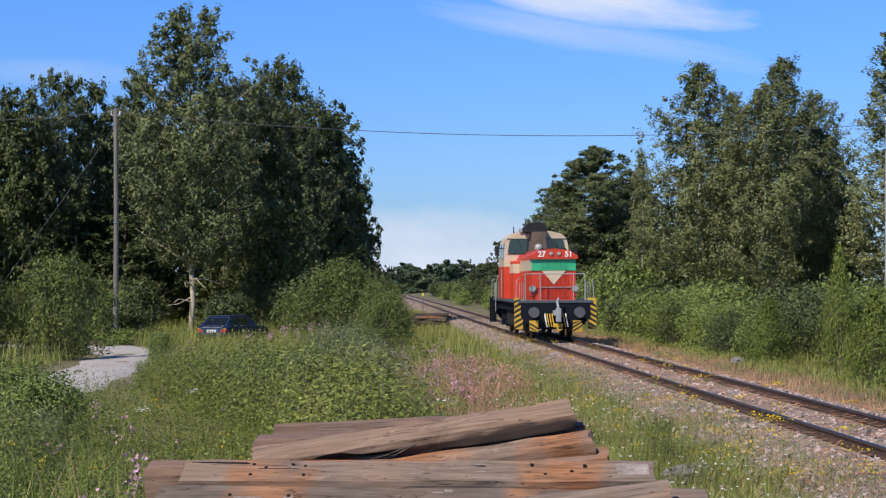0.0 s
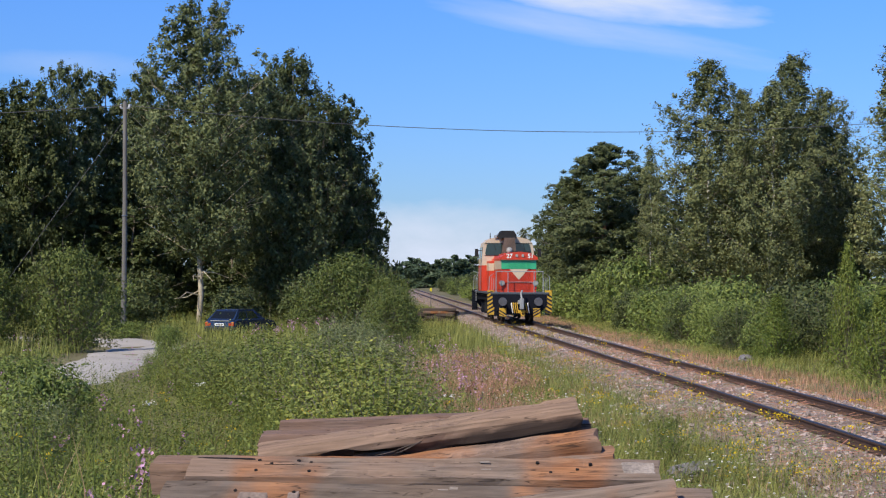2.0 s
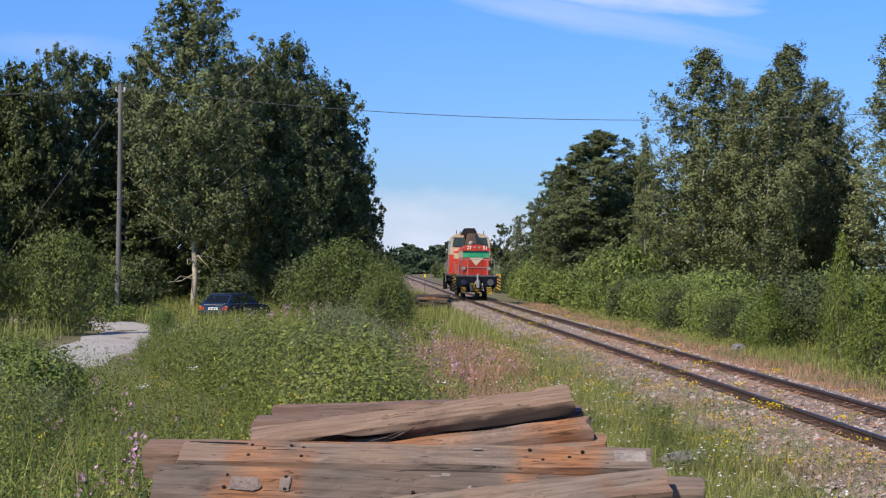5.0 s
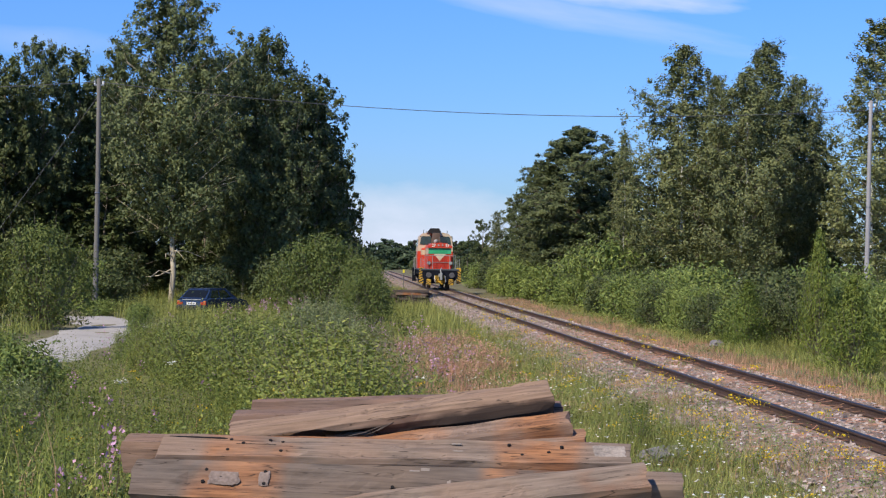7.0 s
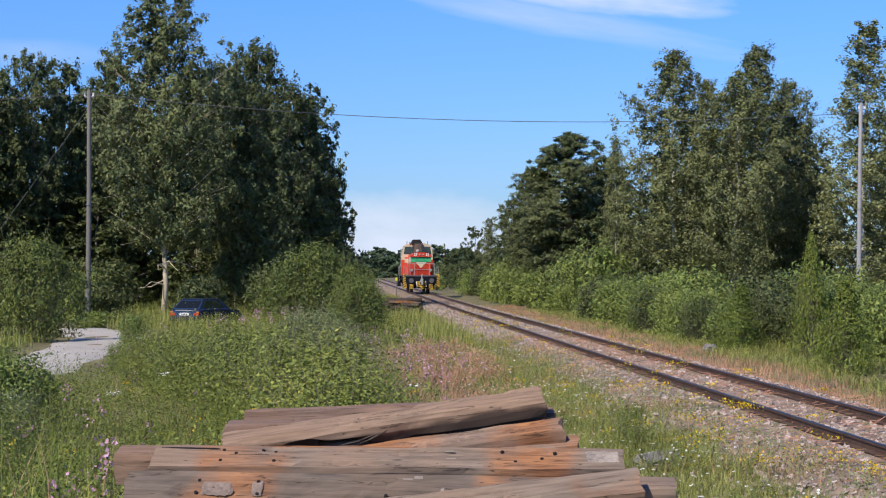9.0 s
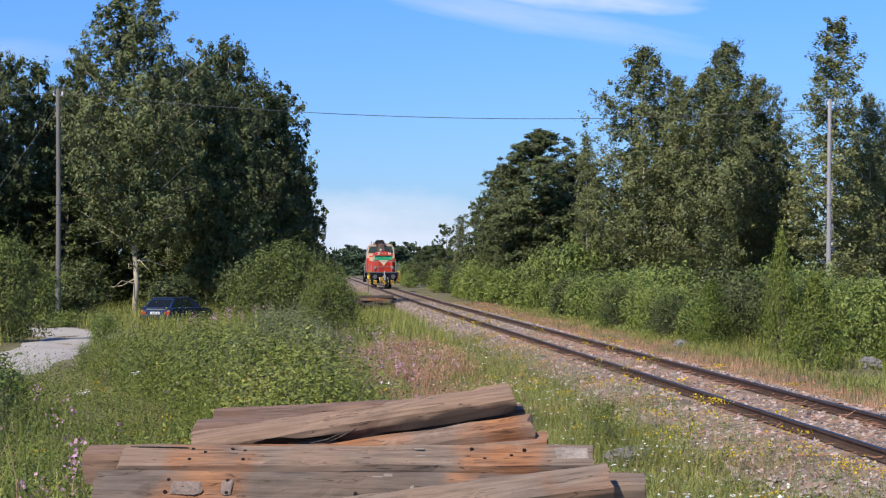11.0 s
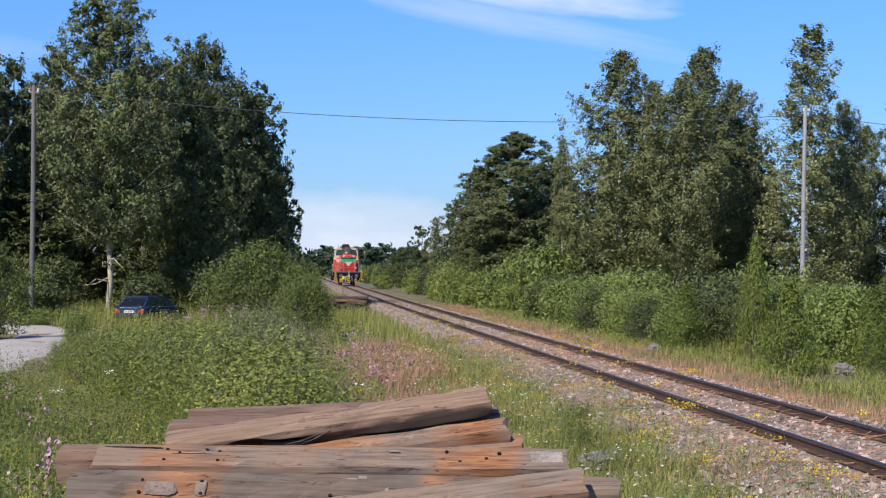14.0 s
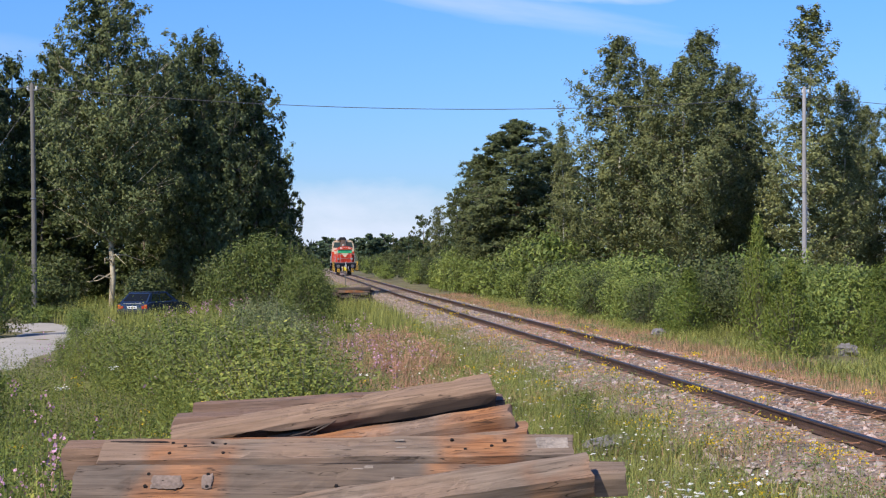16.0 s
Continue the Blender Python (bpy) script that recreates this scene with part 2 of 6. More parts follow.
def strip(name, s0, s1, lift, material, y0, y1, label, centre=track_x, step=0.8, cols=9, rag=0.0):
    ys = np.arange(y0, y1, step)
    S = np.linspace(s0, s1, cols)
    X = centre(ys)[:, None] + S[None]
    if rag:
        X[:, 0] += rag * np.sin(ys * 1.7) + rag * 0.7 * np.sin(ys * 4.1)
        X[:, -1] += rag * np.sin(ys * 1.3 + 2) + rag * 0.6 * np.sin(ys * 3.7)
    Y = np.repeat(ys[:, None], cols, 1)
    Z = land(X, Y) + lift
    Z[:, 0] -= 0.12; Z[:, -1] -= 0.12
    V = np.stack([X, Y, Z], -1).reshape(-1, 3)
    i = (np.arange(len(ys) - 1)[:, None] * cols + np.arange(cols - 1)[None]).ravel()
    F = np.stack([i, i + 1, i + cols + 1, i + cols], 1)
    return tagged(new(name, mesh_of(name, V, F, material, True)), label, "track bed" if "bal" in name else "road", kind="structure")


strip("ballast", -2.5, 2.8, 0.052, M_BALLAST, 2, 330, "reddish grey gravel bed of the railway", rag=0.3, cols=15)


# gravel road curving in from beyond the left bushes
def gravel_road():
    pts = [Vector((-17, 28)), Vector((-13.8, 41)), Vector((-14.2, 52)), Vector((-15.2, 60)), Vector((-16.4, 68)), Vector((-19.5, 74)), Vector((-28, 78)), Vector((-60, 83))]
    V, F = [], []
    fine = []
    for a, b in zip(pts, pts[1:]):
        for k in range(8):
            fine.append(a.lerp(b, k / 8))
    for _ in range(4):
        fine = [fine[0]] + [(fine[i - 1] + fine[i] * 2 + fine[i + 1]) / 4 for i in range(1, len(fine) - 1)] + [fine[-1]]
    for i, p in enumerate(fine):
        d = (fine[min(i + 1, len(fine) - 1)] - fine[max(i - 1, 0)]).normalized()
        nrm = Vector((-d.y, d.x))
        for j in range(7):
            q = p + nrm * ((j / 6 - 0.5) * 3.6 + 0.12 * math.sin(i * 1.7 + j))
            V.append((q.x, q.y, float(land(q.x, q.y)) + (0.05 if 0 < j < 6 else -0.06)))
        if i:
            for j in range(6):
                F.append(((i - 1) * 7 + j, (i - 1) * 7 + j + 1, i * 7 + j + 1, i * 7 + j))
    return tagged(new("road", mesh_of("road", V, F, M_ROAD, True)), "pale gravel road curving through the meadow", "road", kind="structure")


gravel_road()

# ---- trees ----
def quad_cloud(rng, centres, n, radius, size, flat=0.7, droop=0.0, aspect=0.7, face=0.6, hull=0.0):
    """n leaf cards round each centre, turned outwards and up like the leaves of a spray: verts (N*3, 3), faces."""
    n = np.broadcast_to(n, len(centres))
    C = np.repeat(np.asarray(centres), n, 0)
    N = len(C)
    rad = np.repeat(np.broadcast_to(radius, len(centres)), n)
    off = rng.normal(size=(N, 3)) * (0.50 * rad)[:, None]
    off[:, 2] *= flat
    P = C + off
    nrm = off / (np.linalg.norm(off, axis=1)[:, None] + 1e-6) * face + rng.normal(size=(N, 3)) * 0.55
    if hull:
        # leaves on the outside of a crown look outwards
        mid = np.array([0, 0, P[:, 2].mean()])
        far_out = (P - mid) * np.array([1, 1, 0.45])
        nrm += hull * far_out / (np.linalg.norm(far_out, axis=1)[:, None] + 1e-6)
    nrm[:, 2] += 0.45 * face
    nrm /= np.linalg.norm(nrm, axis=1)[:, None] + 1e-6
    u = rng.normal(size=(N, 3)); u[:, 2] -= droop
    u -= nrm * (u * nrm).sum(1)[:, None]
    u /= np.linalg.norm(u, axis=1)[:, None] + 1e-6
    w = np.cross(u, nrm)
    s = size * (0.55 + 0.9 * rng.random(N))[:, None]
    V = np.stack([P - u * s * 0.5 - w * s * aspect * 0.5, P - u * s * 0.5 + w * s * aspect * 0.5, P + u * s * 0.6], 1).reshape(-1, 3)
    return V, np.arange(N * 3).reshape(-1, 3)


def limb_mesh(name, segs, material, sides=6):
    """Tapered limbs: segs of (a, b, r0, r1)."""
    V, F = [], []
    for a, b, r0, r1 in segs:
        a, b = np.array(a), np.array(b)
        d = b - a
        d /= np.linalg.norm(d) + 1e-9
        h = np.cross(d, (0.3, 0.9, 0.1)); h /= np.linalg.norm(h) + 1e-9
        k = np.cross(d, h)
        o = len(V)
        for p, r in ((a, r0), (b, r1)):
            for i in range(sides):
                t = 2 * math.pi * i / sides
                V.append(p + r * (math.cos(t) * h + math.sin(t) * k))
        for i in range(sides):
            j = (i + 1) % sides
            F.append((o + i, o + j, o + sides + j, o + sides + i))
    return mesh_of(name, V, F, material, True)


def stem_mesh(name, pts, radii, material, sides=9):
    """One tapered, unbroken stem through the given places."""
    V, F = [], []
    for i, (p, r) in enumerate(zip(pts, radii)):
        for j in range(sides):
            t = 2 * math.pi * j / sides
            V.append((p[0] + r * math.cos(t), p[1] + r * math.sin(t), p[2]))
        if i:
            for j in range(sides):
                k = (j + 1) % sides
                F.append(((i - 1) * sides + j, (i - 1) * sides + k, i * sides + k, i * sides + j))
    return mesh_of(name, V, F, material, True)


def tree(name, label, category, seed, height, width, bare, leaves, bark, clusters=170, per=46, size=0.24, shape="birch", r=0.17, lean=0.0, branches_bare=0):
    """A tapered trunk with limbs that end in clumps of leaves; origin at its foot."""
    rng = np.random.default_rng(seed)
    top = new(name)
    n = 9
    axis = [np.zeros(3)]
    for i in range(1, n + 1):
        axis.append(np.array([lean * height * (i / n) ** 2 + rng.normal() * 0.10, rng.normal() * 0.10, height * 0.97 * i / n]))
    rad = [r * (1 - 0.93 * i / n) + 0.012 for i in range(n + 1)]
    segs = []

    def on_axis(z):
        t = min(max(z / (height * 0.97) * n, 0), n - 0.001)
        i = int(t)
        return axis[i] + (axis[i + 1] - axis[i]) * (t - i), rad[i]

    def reach(t):
        """Half the crown's width at the height t of the crown."""
        if shape == "pine":
            return width * 0.5 * (math.sqrt(max(0, 1 - (1.75 * t - 0.75) ** 2)) if t > 0.43 else 0.72 + 0.6 * t)
        if shape == "full":
            return width * 0.5 * (0.62 + 1.1 * t if t < 0.34 else math.sqrt(max(0, 1 - ((t - 0.34) / 0.67) ** 2.3)) * 0.99 + 0.03)
        if shape == "point":
            return width * 0.5 * (0.62 + 1.2 * t if t < 0.28 else max(0.0, 1 - ((t - 0.28) / 0.74) ** 2.1) ** 0.8 * 0.96 + 0.04)
        if shape == "slim":
            return width * 0.5 * (0.75 + 0.8 * t if t < 0.3 else max(0.0, 1 - (t - 0.3) / 0.72) ** 0.72 + 0.03)
        if shape == "spire":
            return width * 0.5 * ((1 - t) ** 0.8 + 0.05)
        return width * 0.5 * (math.sqrt(max(0.02, 1 - (1.35 * t - 0.45) ** 2)))

    rise = {"pine": 0.10, "spire": -0.15, "full": 0.75, "slim": 0.8, "point": 0.8}.get(shape, 0.5)
    cs, rs = [], []
    limbs = max(14, clusters // 11)
    per_limb = clusters / limbs
    for k in range(limbs):
        t = (k + rng.random()) / limbs
        z = height * (bare + (1 - bare) * t)
        ang = k * 2.3999 + rng.normal() * 0.35
        d = reach(t) * (0.80 + 0.20 * math.sin(ang * 3 + seed) + 0.20 * rng.normal() * 0.6)
        d = min(max(0.15, d), 1.04 * reach(t) + 0.1)
        root, rr = on_axis(max(height * max(0.06, bare * 0.85), z - rise * d))
        tip = np.array([root[0] + d * math.cos(ang), root[1] + d * math.sin(ang), z])
        segs.append((root, tip, max(0.012, rr * 0.34), 0.010))
        for j in range(max(2, int(round(per_limb * (0.55 + 0.75 * d / (reach(0.4) + 0.1)))))):
            f = 0.22 + 0.80 * rng.random() ** 0.65
            c = root + (tip - root) * f + np.clip(rng.normal(size=3), -1.4, 1.4) * (0.14 + 0.15 * d) * np.array([1, 1, 0.55 if shape == "pine" else 0.8])
            if shape == "spire":
                c[2] -= 0.10 * d
            cs.append(c)
            rs.append((0.22 + 0.36 * rng.random()) * (0.55 + 0.075 * width) * (1.0 - 0.45 * t))
            if j % 4 == 0:
                segs.append((root + (tip - root) * f * 0.8, c, 0.018, 0.006))
    for k in range(branches_bare):
        z = height * (0.10 + 0.16 * k / branches_bare)
        root, rr = on_axis(z)
        ang = rng.random() * 2 * math.pi
        L = 1.2 + 1.6 * rng.random()
        mid = root + np.array([math.cos(ang) * L * 0.6, math.sin(ang) * L * 0.6, 0.5 * rng.normal() + 0.3])
        end = mid + np.array([math.cos(ang + 0.4) * L * 0.6, math.sin(ang + 0.4) * L * 0.6, -0.7 * rng.random()])
        segs += [(root, mid, 0.055, 0.03), (mid, end, 0.03, 0.008)]
    flat = 0.6 if shape == "pine" else 1.35 if bark is M_BIRCHBARK else 0.95
    V, F = quad_cloud(rng, cs, per, np.array(rs), size, flat, droop=0.9 if bark is M_BIRCHBARK else 0.0, aspect=0.36 if bark is M_PINEBARK else 0.7, hull=0.7)
    part_mesh("trunk", stem_mesh("trunk", axis, rad, bark), top)
    part_mesh("crown_wood", limb_mesh("crown_wood", segs, bark if branches_bare else M_BARK, 4), top)
    part_mesh("crown", mesh_of("crown", V, F, leaves), top)
    return tagged(top, label, category)


def bush(name, label, seed, height, width, leaves, clusters=60, per=60, size=0.12, category="bush", shape="round"):
    """Several thin stems from the ground with clumps of leaves."""
    rng = np.random.default_rng(seed)
    top = new(name)
    cs, rs, segs = [], [], []
    for k in range(clusters):
        a = rng.random() * 2 * math.pi
        t = rng.random()
        if shape == "cone":
            z = height * (0.05 + 0.90 * t)
            w = width * 0.5 * ((1 - t) ** 0.85 + 0.04) * (0.82 + 0.25 * math.sin(a * 3 + seed) + 0.12 * math.sin(a * 7 + 5 * t))
            rs.append(0.14 + 0.13 * width * (1 - t) * rng.random())
        else:
            z = height * (0.06 + 0.84 * t ** 0.9)
            w = width * 0.5 * math.sqrt(max(0.03, 1 - (1.4 * t - 0.45) ** 2)) * (0.82 + 0.22 * math.sin(a * 3 + seed) + 0.16 * math.sin(a * 5 + 3 * t))
            rs.append((0.16 + 0.20 * rng.random()) * (0.5 + 0.33 * height))
        d = w * rng.random() ** 0.4
        c = np.array([d * math.cos(a), d * math.sin(a), z])
        cs.append(c)
        if k % 3 == 0:
            segs.append((np.array([c[0] * 0.01, c[1] * 0.01, -0.05]), c * [1, 1, 0.92], 0.006 * height, 0.0015 * height))
    # loose shoots that stand out of the crown
    for k in range(26 if shape == "round" else 16):
        a, q = rng.random() * 2 * math.pi, rng.random() ** 0.5
        if shape == "round":
            foot = np.array([q * 0.38 * width * math.cos(a), q * 0.38 * width * math.sin(a), height * (0.90 - 0.35 * q * q)])
            way = np.array([math.cos(a) * q * 0.6, math.sin(a) * q * 0.6, 1.0])
            long = height * (0.10 + 0.16 * rng.random())
        else:
            t = rng.random()
            w = width * 0.5 * ((1 - t) ** 0.85)
            foot = np.array([w * 0.75 * math.cos(a), w * 0.75 * math.sin(a), height * (0.05 + 0.80 * t)])
            way = np.array([math.cos(a) * 0.45, math.sin(a) * 0.45, 1.0])
            long = height * (0.12 + 0.08 * rng.random())
        tip = foot + way * long
        segs.append((np.array([0, 0, 0.0]), tip, 0.004 * height, 0.001 * height))
        for f in (0.0, 0.5, 0.95):
            cs.append(foot + way * long * f)
            rs.append((0.10 + 0.12 * (1 - f)) * (0.5 + 0.33 * height))
    if shape == "cone":
        segs.append((np.zeros(3), np.array([0, 0, height * 0.97]), 0.06, 0.01))
    many = np.where(np.arange(len(cs)) < clusters, per, max(4, per // 7))
    V, F = quad_cloud(rng, cs, many, np.array(rs), size, 1.45 if shape == "cone" else 0.95, droop=-0.9 if shape == "cone" else 0.0, aspect=0.30 if shape == "cone" else 0.6, hull=0.5)
    keep = V.reshape(-1, 3, 3)[:, :, 2].min(1) > -0.02
    V = V.reshape(-1, 3, 3)[keep].reshape(-1, 3)
    part_mesh("stem", limb_mesh("stem", segs, M_BARK, 4), top)
    part_mesh("foliage", mesh_of("foliage", V, np.arange(len(V)).reshape(-1, 3), leaves), top)
    return tagged(top, label, category)


def put(ob, x, y, turn=0.0, sx=1.0, sz=1.0, sink=0.05):
    ob.matrix_basis = Matrix.LocRotScale((x, y, float(land(x, y)) - sink), Euler((0, 0, turn)), (sx, sx, sz))
    return ob


def again(ob, x, y, turn=0.0, sx=1.0, sz=1.0, sink=0.05, label=""):
    c = copy_thing(ob, Matrix.Identity(4))
    put(c, x, y, turn, sx, sz, sink)
    return tagged(c, label)


# tall aspens and dark deciduous woods beyond the meadow, pines and birches across the line
aspen = tree("aspen", "tall aspen with grey-green crown and pale trunk", "tree", 3, 19.0, 8.6, 0.25, M_ASPEN, M_ASPENBARK, 1300, 40, 0.17, "full", 0.165, 0.0, 9)
aspen_b = tree("aspen", "broad aspen with dense dark green crown", "tree", 4, 17.0, 8.4, 0.12, M_ASPEN, M_ASPENBARK, 1150, 38, 0.18, "full", 0.14)
dark = tree("deciduous_tree", "dark green deciduous tree at the edge of the woods", "tree", 5, 14.0, 7.5, 0.05, M_DARK, M_BARK, 700, 36, 0.205, "round", 0.2)
pine = tree("pine", "old pine with layered dark crown", "tree", 6, 15.5, 8.8, 0.06, M_PINE, M_PINEBARK, 1150, 56, 0.25, "pine", 0.25)
birch = tree("birch", "birch with fine drooping leaves and white trunk", "tree", 7, 17.0, 5.6, 0.20, M_BIRCH, M_BIRCHBARK, 1000, 40, 0.132, "point", 0.125)
birch_b = tree("birch", "broad birch with leafy crown and white trunk", "tree", 8, 16.5, 6.6, 0.20, M_BIRCH, M_BIRCHBARK, 1050, 40, 0.132, "point", 0.13)
birch_c = tree("birch", "slim tall birch with thin top", "tree", 9, 18.2, 4.6, 0.10, M_BIRCH, M_BIRCHBARK, 800, 34, 0.132, "slim", 0.12)
spruce = tree("spruce", "dark slender spruce at the edge of the woods", "tree", 10, 16.0, 5.0, 0.03, M_PINE, M_PINEBARK, 240, 60, 0.22, "spire", 0.18)
low = tree("deciduous_tree", "round dark green tree deep in the woods", "tree", 11, 12.0, 7.5, 0.02, M_DARK, M_BARK, 300, 22, 0.30, "round", 0.16)
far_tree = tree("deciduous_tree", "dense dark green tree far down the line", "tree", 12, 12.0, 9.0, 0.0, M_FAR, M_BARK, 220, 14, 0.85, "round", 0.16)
placed = set()


def stand(kind, x, y, turn, sx, sz):
    if kind in placed:
        return again(kind, x, y, turn, sx, sz)
    placed.add(kind)
    return put(kind, x, y, turn, sx, sz)


stand(aspen, -19.9, 95.0, 0.00, 0.99, 1.02)
stand(aspen_b, -15.0, 100.0, 2.40, 0.84, 1.00)
stand(aspen_b, -17.2, 105.0, 4.10, 0.72, 0.98)
stand(dark, -13.8, 107.0, 2.00, 0.85, 1.08)
# next three trees stand unseen left of the view, added to cast shade
stand(dark, -36.0, 90.0, 1.20, 1.00, 1.25)
stand(dark, -38.5, 83.0, 3.10, 1.05, 1.20)
stand(dark, -42.0, 93.0, 5.00, 1.10, 1.30)
stand(low, -22.5, 116.0, 0.70, 1.25, 1.38)
stand(low, -29.0, 118.0, 2.70, 1.25, 1.35)
stand(low, -36.5, 117.0, 4.20, 1.25, 1.30)
stand(dark, -12.3, 104.0, 4.80, 0.79, 1.02)
stand(dark, -12.2, 109.0, 0.91, 0.61, 0.80)
stand(dark, -12.6, 116.0, 3.31, 0.53, 0.59)
stand(dark, -30.1, 112.0, 5.71, 0.85, 1.24)
stand(aspen_b, -31.6, 108.0, 1.83, 0.73, 1.02)
stand(dark, -32.9, 104.0, 4.23, 0.79, 1.14)
stand(aspen_b, -27.3, 113.0, 0.34, 0.67, 1.06)
stand(dark, -35.3, 104.0, 2.74, 0.90, 1.10)
stand(dark, -38.6, 106.0, 5.14, 0.91, 1.14)
stand(aspen_b, -19.5, 112.0, 1.26, 0.76, 1.01)
stand(low, -41.2, 128.0, 6.05, 1.23, 1.29)
stand(low, -33.0, 126.0, 4.57, 1.21, 1.31)
stand(low, -25.1, 124.0, 3.08, 1.19, 1.22)
stand(low, -17.8, 122.0, 1.60, 1.11, 1.24)
stand(low, -13.9, 130.0, 0.11, 0.79, 0.85)
stand(low, -36.3, 108.0, 2.51, 1.04, 0.75)
stand(low, -32.6, 106.0, 4.91, 0.91, 0.68)
stand(low, -29.8, 108.0, 1.03, 0.99, 0.72)
stand(low, -26.6, 106.0, 3.43, 0.91, 0.65)
stand(low, -20.5, 109.0, 5.83, 0.94, 0.66)
stand(low, -17.7, 111.0, 1.94, 0.96, 0.73)
stand(low, -15.1, 112.0, 4.34, 0.91, 0.77)
stand(low, -13.1, 115.0, 0.46, 0.70, 0.65)
stand(birch, 11.3, 104.0, 2.86, 1.27, 1.00)
stand(birch_b, 14.9, 101.0, 5.26, 1.08, 0.92)
stand(birch, 17.3, 108.0, 1.37, 1.22, 1.05)
stand(birch_b, 20.0, 112.0, 3.77, 1.00, 0.97)
stand(dark, 21.4, 116.0, 6.17, 0.88, 0.99)
stand(birch, 14.4, 112.0, 2.29, 0.91, 0.94)
stand(birch_c, 22.3, 99.0, 4.68, 1.40, 1.00)
stand(birch_b, 25.9, 104.0, 0.80, 0.78, 0.84)
stand(birch, 28.4, 108.0, 3.20, 0.81, 0.75)
stand(spruce, 29.7, 106.0, 5.60, 0.81, 0.92)
stand(birch_c, 31.3, 104.0, 1.72, 1.12, 0.84)
stand(birch_b, 34.2, 106.0, 4.11, 0.92, 0.88)
stand(dark, 38.2, 110.0, 0.23, 0.89, 1.09)
stand(dark, 41.3, 110.0, 2.63, 0.95, 1.04)
stand(low, 13.9, 125.0, 5.03, 0.95, 1.01)
stand(low, 17.6, 126.0, 1.14, 1.02, 1.09)
stand(low, 24.3, 124.0, 5.94, 0.94, 0.82)
stand(low, 30.4, 124.0, 4.46, 1.01, 1.00)
stand(low, 37.2, 122.0, 2.97, 1.05, 0.99)
stand(pine, 6.4, 140.0, 1.49, 1.26, 0.95)
stand(pine, 3.1, 146.0, 3.89, 0.76, 0.78)
stand(pine, 10.2, 147.0, 0.00, 0.92, 0.82)
stand(pine, 4.4, 150.0, 2.20, 0.80, 0.62)
stand(birch_c, 9.2, 125.0, 2.40, 0.66, 0.72)
stand(low, 1.2, 178.0, 4.80, 0.63, 0.75)
stand(birch_c, -0.8, 182.0, 0.92, 0.75, 0.47)
stand(low, -2.6, 190.0, 3.31, 0.58, 0.65)
stand(low, -4.8, 205.0, 5.71, 0.62, 0.45)
stand(low, 3.1, 172.0, 1.83, 0.70, 0.79)
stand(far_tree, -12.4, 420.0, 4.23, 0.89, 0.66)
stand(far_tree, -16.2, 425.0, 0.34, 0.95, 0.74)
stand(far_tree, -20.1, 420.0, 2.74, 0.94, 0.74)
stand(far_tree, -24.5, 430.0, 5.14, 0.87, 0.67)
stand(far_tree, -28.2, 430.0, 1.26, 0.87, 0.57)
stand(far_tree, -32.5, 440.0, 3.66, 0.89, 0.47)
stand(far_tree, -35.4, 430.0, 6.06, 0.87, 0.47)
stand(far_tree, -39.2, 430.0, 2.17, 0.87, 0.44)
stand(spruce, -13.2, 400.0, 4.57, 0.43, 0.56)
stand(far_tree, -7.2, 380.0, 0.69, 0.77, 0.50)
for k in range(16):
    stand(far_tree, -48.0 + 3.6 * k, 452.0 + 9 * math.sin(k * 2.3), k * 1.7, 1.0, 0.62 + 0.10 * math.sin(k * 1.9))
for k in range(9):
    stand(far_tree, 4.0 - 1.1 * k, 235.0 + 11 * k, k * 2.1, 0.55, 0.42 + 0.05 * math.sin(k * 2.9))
stand(low, 10.6, 136.0, 1.10, 0.95, 0.72)
stand(low, 13.4, 132.0, 2.60, 0.90, 0.66)
stand(low, 16.0, 135.0, 0.60, 1.00, 0.70)
stand(low, 19.9, 133.0, 3.40, 1.00, 0.72)
stand(low, 22.6, 136.0, 4.90, 0.95, 0.75)

# ---- bushes ----
rngb = np.random.default_rng(21)
bush_a = bush("bush", "leafy green bush beside the railway", 31, 2.4, 2.8, M_BUSH, 140, 46, 0.095)
bush_b = bush("bush", "dense fresh green bush with rounded crown", 32, 2.4, 3.0, M_BUSH, 140, 46, 0.095)
bush_c = bush("bush", "dark green bush with loose outline", 33, 2.4, 2.6, M_DARK, 130, 40, 0.08)
far_a = bush("bush", "leafy green bush far along the line", 36, 2.4, 2.8, M_BUSH, 110, 32, 0.13)
far_b = bush("bush", "rounded green bush far along the line", 37, 2.4, 2.8, M_BUSH, 110, 32, 0.13)
far_c = bush("bush", "dark green bush far along the line", 38, 2.4, 2.8, M_DARK, 110, 32, 0.135)
tall_a = bush("bush", "tall leafy green bush in the meadow", 41, 4.2, 5.0, M_TALL, 300, 46, 0.11)
tall_b = bush("bush", "tall dense green bush with uneven top", 42, 4.2, 5.0, M_TALL, 300, 46, 0.11)
jun = bush("juniper", "bright green cone-shaped juniper", 34, 3.0, 2.2, M_JUNIPER, 420, 34, 0.085, "juniper", "cone")
sap_a = bush("sapling", "young leafy birch sapling in the meadow", 51, 1.4, 1.3, M_SAPLING, 90, 38, 0.036, "sapling")
sap_b = bush("sapling", "loose green willow sapling in the meadow", 52, 1.4, 1.5, M_WEED, 90, 38, 0.038, "sapling")
sap_c = bush("sapling", "pale yellowish green sapling in the meadow", 53, 1.4, 1.2, M_WEED2, 90, 36, 0.033, "sapling")
wil = bush("willow_bush", "grey-green willow bush with small leaves", 35, 2.4, 3.0, M_WILLOW, 160, 50, 0.054)
used = set()


